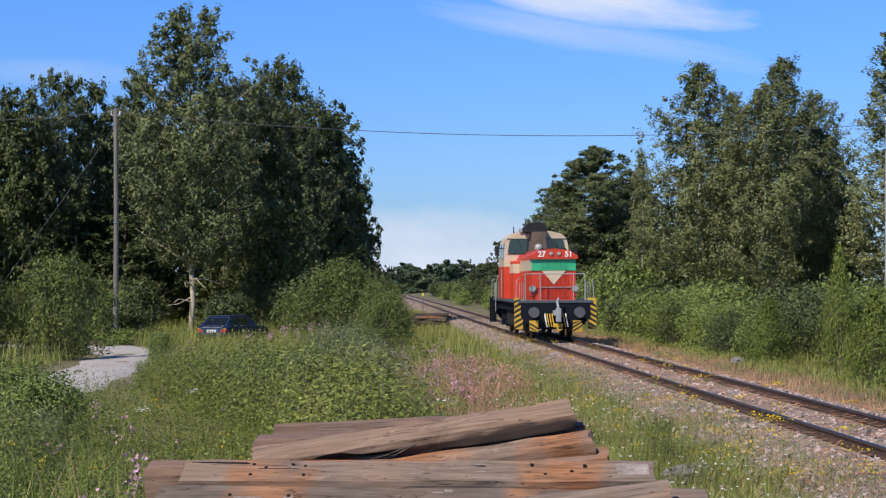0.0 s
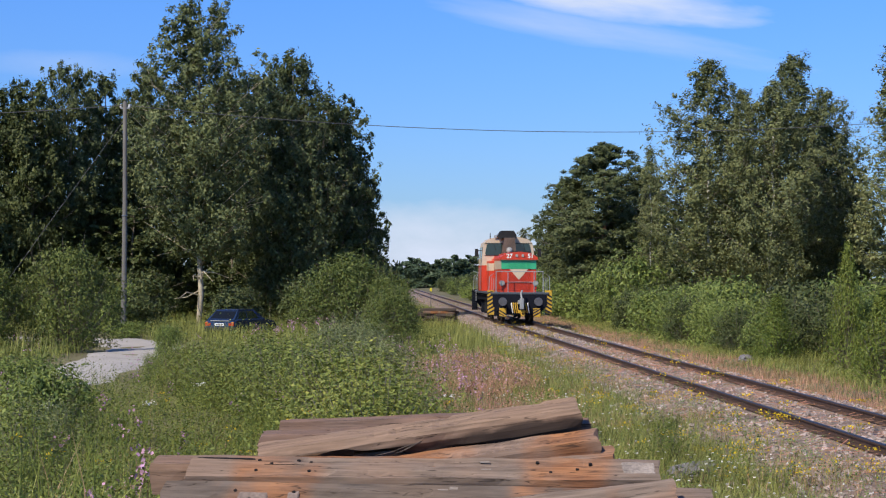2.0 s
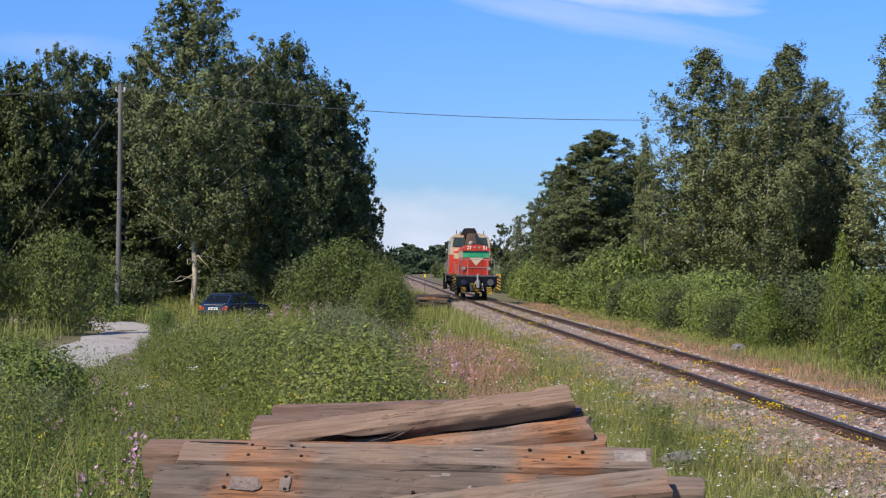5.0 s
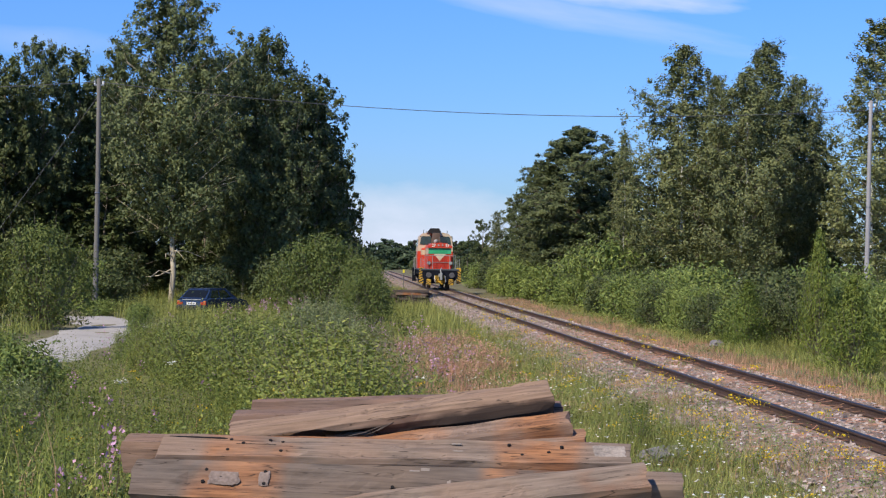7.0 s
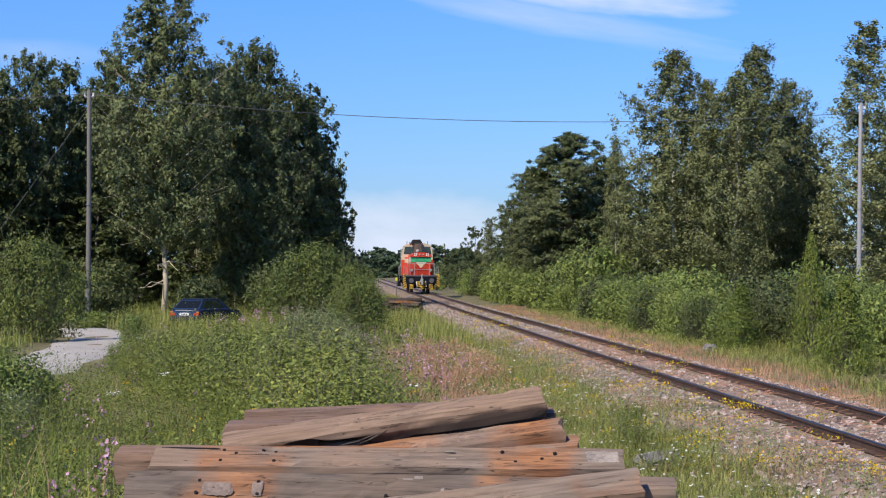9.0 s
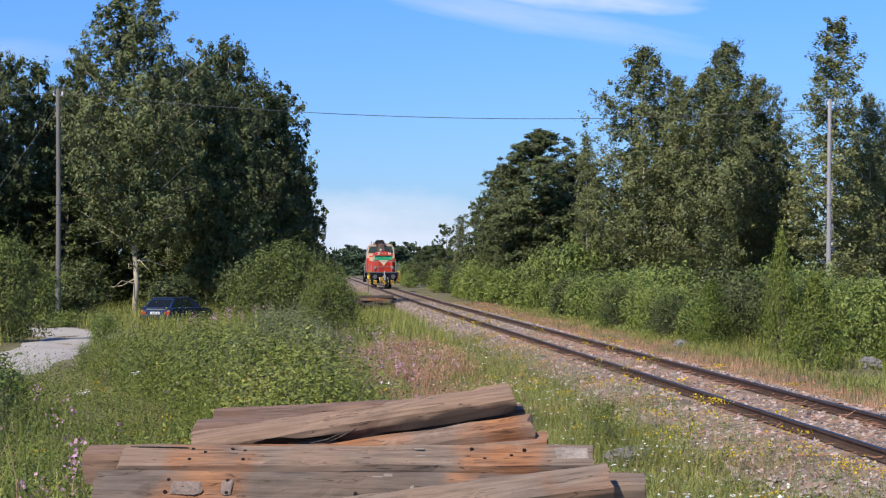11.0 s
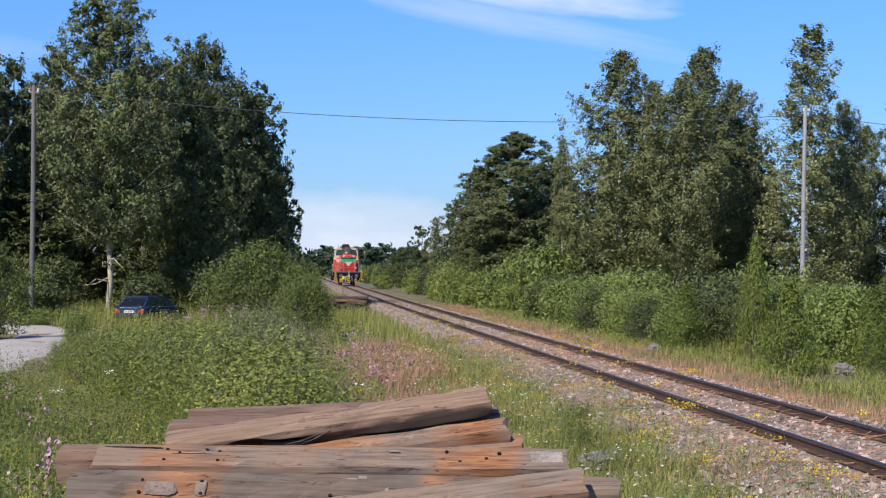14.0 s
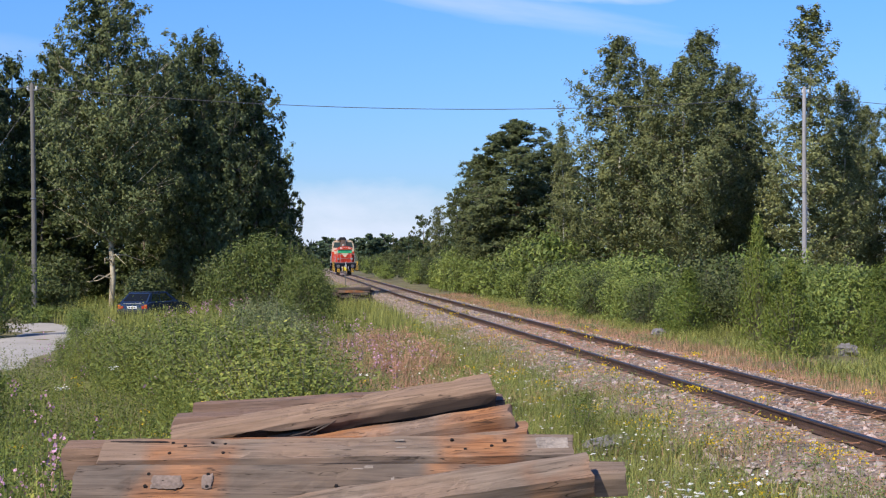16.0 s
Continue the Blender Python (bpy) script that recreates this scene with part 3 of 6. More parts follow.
def plant(kind, x, y, height, wide, base_h, base_w, label=""):
    turn, sx, sz = float(rngb.random() * 6.28), wide / base_w, (height) / base_h
    if kind in used:
        return again(kind, x, y, turn, sx, sz, label=label)
    used.add(kind)
    put(kind, x, y, turn, sx, sz)
    return tagged(kind, label)


def hedge(y0, y1, s0, s1, count, h0, h1, kinds, side=1):
    for i in range(count):
        y = y0 + (y1 - y0) * (i + float(rngb.random()) * 0.8) / count
        s = s0 + (s1 - s0) * float(rngb.random())
        hgt = h0 + (h1 - h0) * float(rngb.random())
        k = kinds[int(rngb.random() * len(kinds))]
        plant(k, float(track_x(y)) + side * s, y, hgt, hgt * (1.0 + 0.35 * float(rngb.random())), 2.4, 2.8)


# thicket along the far side of the line
hedge(47, 66, 8.8, 12.5, 13, 1.9, 2.6, (bush_a, bush_b, bush_a, bush_b, bush_c))
hedge(58, 84, 6.4, 8.6, 16, 1.7, 2.4, (bush_a, bush_b, bush_a, bush_b, bush_c))
hedge(84, 110, 6.2, 9.0, 14, 1.8, 2.6, (far_a, far_b, far_c))
hedge(62, 100, 9.0, 14.0, 18, 2.3, 3.2, (far_a, far_b, far_c))
hedge(105, 190, 6.0, 9.5, 28, 1.8, 3.0, (far_a, far_b, far_c))
hedge(105, 200, 9.5, 15.0, 13, 3.0, 5.0, (far_c, far_a))
hedge(190, 330, 5.0, 12.0, 11, 2.0, 4.0, (far_c, far_a))
hedge(160, 330, 9.0, 18.0, 12, 2.5, 5.0, (far_c, far_c, far_a), -1)
for x, y, hgt, wide in ((9.6, 44.5, 2.8, 2.1), (10.5, 54, 4.3, 1.7), (12.6, 47, 2.6, 2.0), (13.9, 50, 3.0, 2.4), (12.2, 44.5, 1.7, 1.6), (8.6, 57, 2.5, 2.0)):
    plant(jun, x, y, hgt, wide, 3.0, 2.2)
# shrubs in the meadow
plant(tall_a, -18.4, 63, 4.4, 4.2, 4.2, 5.0)
plant(tall_b, -21.5, 62, 3.6, 4.2, 4.2, 5.0)
plant(wil, -26.2, 66, 4.6, 4.6, 2.4, 2.8)
plant(bush_b, -19.2, 75.6, 0.95, 2.6, 2.4, 2.8)
plant(bush_a, -21.8, 76.2, 1.1, 2.6, 2.4, 2.8)
plant(far_c, -15.6, 84, 2.4, 3.2, 2.4, 2.8)
plant(tall_b, -8.6, 76, 4.3, 4.6, 4.2, 5.0)
plant(tall_a, -6.6, 74, 3.3, 2.8, 4.2, 5.0)
plant(tall_b, -5.3, 62, 2.8, 2.5, 4.2, 5.0)
plant(tall_a, -9.9, 81, 3.8, 4.4, 4.2, 5.0)
plant(wil, -4.7, 40, 2.0, 2.6, 2.4, 2.8)
plant(wil, -4.9, 44, 2.1, 2.6, 2.4, 2.8)
plant(wil, -3.6, 37, 1.6, 2.2, 2.4, 2.8)
plant(bush_b, -13.5, 59, 1.4, 1.3, 2.4, 2.8)
plant(bush_a, -8.5, 28, 1.5, 1.9, 2.4, 2.8)
plant(wil, -7.4, 24, 1.3, 1.6, 2.4, 2.8)
plant(bush_b, -11.0, 34, 1.4, 2.0, 2.4, 2.8)
plant(far_c, -21.2, 84, 2.2, 3.0, 2.4, 2.8)
plant(bush_a, -22, 84, 2.6, 3.4, 2.4, 2.8)
plant(far_c, -25, 86, 3.4, 3.6, 2.4, 2.8)
plant(far_c, -11.0, 88, 3.0, 3.6, 2.4, 2.8)
plant(far_c, -13.0, 92, 3.0, 3.8, 2.4, 2.8)
plant(far_c, -17.0, 93, 2.6, 3.0, 2.4, 2.8)
plant(far_c, -23.0, 94, 3.4, 4.0, 2.4, 2.8)
plant(far_c, -9.2, 92, 3.6, 3.6, 2.4, 2.8)
plant(far_c, -10.0, 103, 4.2, 3.6, 2.4, 2.8)
plant(far_c, -11.6, 115, 4.4, 4.4, 2.4, 2.8)
plant(far_c, -28.0, 92, 3.4, 4.0, 2.4, 2.8)
plant(far_c, -32.0, 92, 3.4, 4.0, 2.4, 2.8)

plant(wil, -4.1, 38.5, 1.8, 1.7, 2.4, 2.8)
plant(wil, -6.0, 36, 1.5, 1.8, 2.4, 2.8)
# saplings and tall herbs that crowd the meadow, lower towards the road
for i in range(105):
    y = 15.5 + 37 * ((i * 0.618 + 0.08 * float(rngb.random())) % 1.0) ** 0.8
    x = -0.33 * y + (0.24 * y) * ((i * 0.3819 + 0.11 * float(rngb.random())) % 1.0)
    hgt = 0.75 + 0.75 * float(rngb.random()) + (0.35 if x > -0.17 * y else 0.0)
    if y > 27 and x < -0.24 * y:
        continue
    if y < 20:
        hgt *= 0.75
    plant((sap_a, sap_b, sap_c, sap_a)[i % 4], x, y, hgt, hgt * (0.8 + 0.6 * float(rngb.random())), 1.4, 1.3)

# ---- herbs, grass and flowers ----
rngm = np.random.default_rng(77)


def scatter(n, y0, y1, left, right, bias=1.0):
    """n places between two edges that depend on y."""
    y = y0 + (y1 - y0) * rngm.random(n) ** (1 / bias)
    a, b = left(y), right(y)
    x = a + (b - a) * rngm.random(n)
    return np.stack([x, y, land(x, y)], 1)


def off_road(P):
    pile_zone = (P[:, 0] > -2.35) & (P[:, 0] < 1.45) & (P[:, 1] < 10.6)
    cx = np.interp(P[:, 1], [28, 41, 52, 60, 68, 73], [-17, -13.8, -14.3, -15.2, -16.6, -19])
    c1 = (P[:, 1] > 28) & (P[:, 1] < 73) & (np.abs(P[:, 0] - cx) < 2.3)
    back = (P[:, 0] < -18) & (P[:, 1] > 71) & (P[:, 1] < 80.5)
    return P[~pile_zone & ~c1 & ~back]


def verge(P):
    """Lower growth beside the road and on the bank."""
    low = (P[:, 0] < -0.17 * P[:, 1] - 1.5) & (P[:, 1] > 36) & (P[:, 1] < 74)
    x, y = P[:, 0], P[:, 1]
    tuft = 0.95 + 0.50 * np.sin(x * 1.9 + 1.2 * np.sin(y * 1.1)) * np.sin(y * 1.3 + 0.8 * np.sin(x * 0.9)) + 0.14 * np.sin(x * 4.3 + y * 3.1)
    return np.where(low, 0.45, 1.0) * np.where(y < 12, 0.75, 1.0) * tuft


def herb(P, hgt, leaves, size, aspect=0.45, spread=0.16, jitter=0.35, upright=0.25):
    """Leafy stems: leaf cards climbing each stem."""
    n = len(P)
    h = hgt * (1 - jitter + 2 * jitter * rngm.random(n)) * verge(P)
    lean = rngm.normal(size=(n, 2)) * 0.16
    t = (np.arange(leaves)[None] + rngm.random((n, leaves))) / leaves
    a = rngm.random((n, leaves)) * 2 * np.pi
    r = spread * (1.15 - t) * (0.4 + 0.6 * rngm.random((n, leaves)))
    base = np.stack([P[:, 0, None] + lean[:, :1] * t * h[:, None] + r * np.cos(a) * 0.5, P[:, 1, None] + lean[:, 1:] * t * h[:, None] + r * np.sin(a) * 0.5,
                     P[:, 2, None] + t * h[:, None]], -1).reshape(-1, 3)
    a = a.ravel()
    u = np.stack([np.cos(a), np.sin(a), upright + 0.5 * rngm.normal(size=len(a))], 1)
    u /= np.linalg.norm(u, axis=1)[:, None]
    w = np.cross(u, rngm.normal(size=(len(a), 3)) * 0.5 + np.array([0, 0, 1.0]))
    w /= np.linalg.norm(w, axis=1)[:, None] + 1e-6
    s = (size * (0.5 + 0.9 * rngm.random(len(a))) * (1.15 - 0.5 * t.ravel()))[:, None]
    V = np.stack([base, base + u * s * 0.5 + w * s * aspect * 0.5, base + u * s, base + u * s * 0.5 - w * s * aspect * 0.5], 1).reshape(-1, 3)
    return V


def stems(P, hgt, thick, jitter=0.35):
    n = len(P)
    h = hgt * (1 - jitter + 2 * jitter * rngm.random(n))
    a = rngm.random(n) * np.pi
    w = np.stack([np.cos(a), np.sin(a), 0 * a], 1) * thick * 0.5
    l = rngm.normal(size=(n, 3)) * 0.18
    l[:, 2] = 1
    T = P + l * h[:, None]
    return np.stack([P - w, P + w, T + w * 0.4, T - w * 0.4], 1).reshape(-1, 3)


def blades(P, per, length, thick, spread=0.10, lean=0.45, bent=True):
    n = len(P) * per
    B = np.repeat(P, per, 0) + np.concatenate([rngm.normal(size=(n, 2)) * spread, np.zeros((n, 1))], 1)
    a = rngm.random(n) * 2 * np.pi
    L = length * (0.5 + 0.8 * rngm.random(n))[:, None]
    d = np.stack([np.cos(a), np.sin(a), 0 * a], 1)
    k = (lean * (0.2 + rngm.random(n)))[:, None]
    up = np.array([0, 0, 1.0])
    w = np.stack([-np.sin(a), np.cos(a), 0 * a], 1) * thick * 0.5
    mid, tip = B + (up * 0.6 + d * k * 0.3) * L, B + (up * 0.95 + d * k) * L
    if not bent:
        return np.stack([B - w, B + w, tip + w * 0.15, tip - w * 0.15], 1).reshape(-1, 3)
    V1 = np.stack([B - w, B + w, mid + w * 0.8, mid - w * 0.8], 1)
    V2 = np.stack([mid - w * 0.8, mid + w * 0.8, tip + w * 0.1, tip - w * 0.1], 1)
    return np.concatenate([V1, V2], 0).reshape(-1, 3)


def heads(P, hgt, n, size, column=0.0, disc=False, jitter=0.3, spread=0.05):
    """Flower heads on top of stems: small petals in a column or a flat disc."""
    m = len(P)
    h = hgt * (1 - jitter + 2 * jitter * rngm.random(m))
    C = np.repeat(P + np.stack([0 * h, 0 * h, h], 1), n, 0)
    k = len(C)
    off = rngm.normal(size=(k, 3)) * spread
    off[:, 2] = rngm.random(k) * column - column * 0.5 if column else off[:, 2] * 0.25
    C = C + off
    u = rngm.normal(size=(k, 3))
    if disc:
        u[:, 2] *= 0.25
    u /= np.linalg.norm(u, axis=1)[:, None]
    w = np.cross(u, rngm.normal(size=(k, 3)) * (0.2 if disc else 1.0) + np.array([0, 0, 1.0 if disc else 0.0]))
    w /= np.linalg.norm(w, axis=1)[:, None] + 1e-6
    s = size * (0.6 + 0.8 * rngm.random(k))[:, None]
    return np.stack([C - u * s / 2, C + w * s / 2, C + u * s / 2, C - w * s / 2], 1).reshape(-1, 3)


def stuff(name, parts_list, material, label, category):
    V = np.concatenate(parts_list, 0)
    return tagged(new(name, mesh_of(name, V, np.arange(len(V)).reshape(-1, 4), material)), label, category, kind="stuff")


def clump(P, scale, keep, seed=0.0):
    """Keeps only the places inside uneven patches."""
    x, y = P[:, 0] * scale + seed, P[:, 1] * scale * 0.8 + seed * 1.7
    n = np.sin(x * 1.3 + 1.7 * np.sin(y * 0.9)) + np.sin(y * 1.7 + 1.3 * np.sin(x * 1.1 + 2)) + 0.7 * np.sin(x * 3.1 + y * 2.3) + 0.5 * rngm.normal(size=len(x))
    return P[n > np.quantile(n, 1 - keep)]


def left_edge(y):
    return -0.37 * y - 0.5


def s_line(s):
    return lambda y: track_x(y) + s


# meadow herbs: nearest, middle, far
near_p = off_road(scatter(3900, 9.0, 30, left_edge, s_line(-6.3), 0.75))
near_p = near_p[(near_p[:, 1] > 11) | (rngm.random(len(near_p)) < 0.5)]
mid_p = off_road(scatter(5200, 28, 62, left_edge, s_line(-6.6), 0.8))
far_p = off_road(scatter(3800, 55, 125, left_edge, s_line(-5.0), 1.0))
side = rngm.random(len(near_p)) < 0.62
stuff("weeds", [herb(near_p[side], 0.82, 46, 0.050, 0.5), stems(near_p, 0.75, 0.008),
                herb(mid_p[::2], 0.95, 36, 0.052, 0.5), herb(far_p[::2], 0.80, 14, 0.15)], M_WEED, "tall leafy green weeds covering the meadow", "weeds")
sh = clump(scatter(5200, 13, 60, s_line(-6.2), s_line(-1.8), 0.6), 1.1, 0.82, 1.0)
sh2 = clump(scatter(1500, 28, 100, s_line(3.2), s_line(8.4), 0.8), 0.8, 0.4, 7.0)
g7 = clump(scatter(1500, 12.5, 27, s_line(-6.0), s_line(-2.7), 0.8), 0.9, 0.72, 2.5)
g8 = clump(scatter(1300, 24, 62, s_line(-4.9), s_line(-2.5), 0.8), 0.8, 0.8, 4.5)
k1 = clump(scatter(900, 16, 60, s_line(-0.62), s_line(0.62), 0.8), 1.4, 0.35, 5.5)
k2 = clump(scatter(1500, 13.5, 45, s_line(-2.9), s_line(-1.1), 0.7), 1.1, 0.42, 3.3)
stuff("low_herbs", [herb(k1, 0.14, 10, 0.045, 0.4, 0.14), herb(k2, 0.24, 14, 0.042, 0.35, 0.14), herb(g7[::2], 0.36, 18, 0.042, 0.4, 0.14), herb(sh, 0.34, 20, 0.044, 0.4, 0.16), herb(sh2, 0.32, 12, 0.09, 0.4, 0.2)], M_SHOULDER, "low leafy herbs on the shoulder of the line", "weeds")
stuff("pale_weeds", [herb(near_p[~side], 0.76, 46, 0.043, 0.48), herb(mid_p[1::2], 0.85, 34, 0.042, 0.42), herb(far_p[1::2], 0.66, 12, 0.14, 0.4)],
      M_WEED2, "yellowish green weeds mixed into the meadow", "weeds")
g1 = off_road(scatter(520, 9.0, 40, left_edge, s_line(-7.2), 0.7))
g2 = clump(scatter(4200, 13, 66, s_line(-6.4), s_line(-1.9), 0.75), 1.1, 0.5)
g3 = clump(scatter(2800, 30, 110, s_line(4.8), s_line(8.8), 0.8), 0.9, 0.62, 3.0)
g4 = off_road(scatter(2000, 55, 125, left_edge, s_line(-3.0), 1.0))
g5 = scatter(700, 60, 150, s_line(-5.0), s_line(-2.6), 1.0)
g6 = scatter(1500, 45, 200, s_line(-2.6), s_line(2.2), 0.9)
g6 = g6[np.abs(np.abs(g6[:, 0] - track_x(g6[:, 1])) - 0.8) > 0.16]
stuff("grass", [blades(g7, 16, 0.34, 0.007, 0.16, 0.8), blades(g8, 14, 0.34, 0.010, 0.18, 0.8, bent=False), blades(g6[::2], 6, 0.16, 0.02, 0.14, bent=False), blades(g1, 8, 0.62, 0.007, 0.10, 0.7), blades(g2, 13, 0.20, 0.008, 0.17, 1.2), blades(g3, 14, 0.34, 0.014, 0.22, 1.0), blades(g4, 12, 0.75, 0.03, 0.3, bent=False), blades(g5, 16, 0.45, 0.025, 0.3, bent=False)],
      M_GRASS, "green grass tufts beside the railway", "grass")
d1 = clump(scatter(1700, 14, 60, s_line(-5.2), s_line(-1.6), 0.7), 1.2, 0.5, 5.0)
d2 = scatter(900, 28, 120, s_line(2.7), s_line(5.2), 0.8)
stuff("dry_grass", [blades(k1, 7, 0.13, 0.006, 0.18, 1.4, bent=False), blades(g6[1::2], 8, 0.15, 0.02, 0.16, bent=False), blades(d1, 9, 0.26, 0.008, 0.18, 1.2), blades(d2, 14, 0.22, 0.016, 0.24, bent=False), blades(g1[::6], 5, 0.75, 0.008)], M_STRAW, "dry straw-coloured grass along the ballast", "grass")
r1 = clump(scatter(1300, 35, 58, s_line(-5.6), s_line(-3.6), 1.0), 0.6, 0.6, 2.0)
r2 = clump(scatter(450, 30, 52, s_line(-7.4), s_line(-5.0), 1.0), 0.6, 0.55, 4.0)
r3 = clump(scatter(2200, 30, 120, s_line(2.2), s_line(5.6), 0.8), 0.7, 0.5, 8.0)
stuff("reddish_grass", [blades(r1, 16, 0.30, 0.010, 0.16, 1.0, bent=False), heads(r1, 0.38, 4, 0.035, 0.14, jitter=0.4), blades(r2, 8, 0.5, 0.010, 0.12, bent=False), blades(r3, 12, 0.18, 0.014, 0.26, bent=False)],
      M_REDGRASS, "patch of reddish seeding grass near the track", "grass")
# fireweed
f1 = clump(scatter(190, 28, 56, s_line(-8.0), s_line(-5.0), 1.0), 0.7, 0.5, 3.0)
f2 = scatter(60, 66, 84, lambda y: -12.0 + 0 * y, lambda y: -8.8 + 0 * y, 1.0)
f3 = np.array([(-2.35 - 0.07 * i, 10.2 + 0.3 * math.sin(i * 5), 0.52) for i in range(7)])
f4 = off_road(scatter(60, 20, 60, left_edge, s_line(-6.0), 1.0))
stuff("fireweed", [heads(f1, 0.72, 13, 0.04, 0.30), heads(f2, 0.75, 10, 0.06, 0.35), heads(f3, 0.62, 18, 0.028, 0.26, spread=0.03), heads(f4, 0.8, 12, 0.04, 0.3)],
      M_FIREWEED, "purple-pink fireweed in bloom", "flowers")
stuff("fireweed_stalks", [herb(f1, 0.7, 22, 0.07, 0.28), herb(f3, 0.55, 16, 0.08, 0.25), herb(f2, 0.8, 10, 0.2, 0.25)], M_WEED, "leafy green stalks of the fireweed", "weeds")
# yellow ragwort and bedstraw, white daisies and umbels
y1 = clump(scatter(240, 22, 70, s_line(-3.8), s_line(-1.2), 0.7), 1.0, 0.25, 6.0)
y2 = off_road(clump(scatter(90, 12, 28, left_edge, s_line(-7.0), 1.0), 0.4, 0.3, 3.0))
y3 = scatter(70, 26, 90, s_line(-2.2), s_line(2.4), 0.8)
y4 = scatter(13, 15.5, 34, s_line(-3.0), s_line(-1.3), 0.8)
stuff("yellow_flowers", [heads(y4, 0.24, 110, 0.024, spread=0.17), heads(y1, 0.28, 26, 0.026, spread=0.11), heads(y2, 0.85, 12, 0.022, spread=0.06), heads(y3, 0.22, 20, 0.035, spread=0.09)],
      M_YELLOW, "clusters of yellow wild flowers", "flowers")
stuff("flower_stalks", [blades(y1, 8, 0.26, 0.010, 0.08, bent=False), blades(y3, 10, 0.22, 0.012, 0.08), blades(y4, 14, 0.22, 0.007, 0.12)], M_WEED2, "thin green stalks of the yellow flowers", "weeds")
w1 = clump(scatter(1300, 14, 56, s_line(-5.8), s_line(-2.4), 0.6), 1.0, 0.5, 9.0)
plant(sap_b, 2.15, 25.8, 0.85, 0.8, 1.4, 1.3, "low leafy green bush beside the rocks")
w2 = np.array([(2.15 + 0.05 * i + 0.12 * math.sin(i * 9.1), 17.2 + 0.35 * math.sin(i * 4.7), 0.0) for i in range(26)])
w2[:, 2] = land(w2[:, 0], w2[:, 1])
w3 = off_road(scatter(26, 13, 40, left_edge, s_line(-6.5), 1.0))
stuff("white_flowers", [heads(w1, 0.36, 4, 0.034, disc=True, spread=0.010), heads(w2, 0.42, 8, 0.045, disc=True, spread=0.014),
                        heads(w3, 0.85, 26, 0.035, disc=True, spread=0.07)], M_WHITE, "white daisies and flat umbels in bloom", "flowers")

# ---- railway ----
def rail(side, label):
    top = tagged(new("rail"), label, "rail", kind="structure")
    prof = [(-0.062, -0.165), (0.062, -0.165), (0.062, -0.150), (0.010, -0.128), (0.010, -0.045), (0.036, -0.034), (0.036, -0.008), (-0.036, -0.008), (-0.036, -0.034), (-0.010, -0.045), (-0.010, -0.128), (-0.062, -0.150)]
    ys = np.concatenate([np.arange(6, 100, 2.0), np.arange(100, 330, 6.0)])
    V, F = [], []
    k = len(prof)
    for i, y in enumerate(ys):
        x = float(track_x(y)) + side * 0.797
        for a, z in prof:
            V.append((x + a, y, z))
        if i:
            for j in range(k):
                F.append(((i - 1) * k + j, (i - 1) * k + (j + 1) % k, i * k + (j + 1) % k, i * k + j))
    part_mesh("web", mesh_of("web", V, F, M_RAIL), top)
    V, F = [], []
    hp = [(-0.036, -0.0085), (-0.030, 0.0), (0.030, 0.0), (0.036, -0.0085)]
    for i, y in enumerate(ys):
        x = float(track_x(y)) + side * 0.797
        for a, z in hp:
            V.append((x + a, y, z + 0.0005))
        if i:
            for j in range(3):
                F.append(((i - 1) * 4 + j, (i - 1) * 4 + j + 1, i * 4 + j + 1, i * 4 + j))
    part_mesh("railhead", mesh_of("railhead", V, F, M_RAILTOP), top, "worn bright running surface")


rail(-1, "rusty steel rail with worn bluish top")
rail(1, "rusty steel rail with worn bluish top")


M_LITTER = mat("dry_stalks", (0.36, 0.19, 0.11), 0.9, spread=0.4, scale=3, fine=30, bump=0.0, per_island=0.4)


def tie_mesh(seed):
    rng = random.Random(seed)
    bm = bmesh.new()
    box(bm, -1.33, 1.33, -0.12, 0.12, -0.335, -0.168, 0.012)
    for v in bm.verts:
        v.co += Vector((rng.uniform(-0.03, 0.03), rng.uniform(-0.012, 0.012), rng.uniform(-0.012, 0.004)))
    me = bpy.data.meshes.new("sleeper")
    bm.to_mesh(me); bm.free()
    me.materials.append(M_TIE)
    return me


ballast = bpy.data.objects["ballast"]
tie_meshes = [tie_mesh(i) for i in range(4)]
rngt = random.Random(5)
for i in range(270):
    y = 12 + i * 0.66
    part_mesh("sleeper", tie_meshes[i % 4], ballast, m=Matrix.LocRotScale((float(track_x(y)) + rngt.uniform(-0.04, 0.04), y, rngt.uniform(-0.050, -0.012)), Euler((0, 0, radians(5.9 + rngt.uniform(-1, 1)))), None))


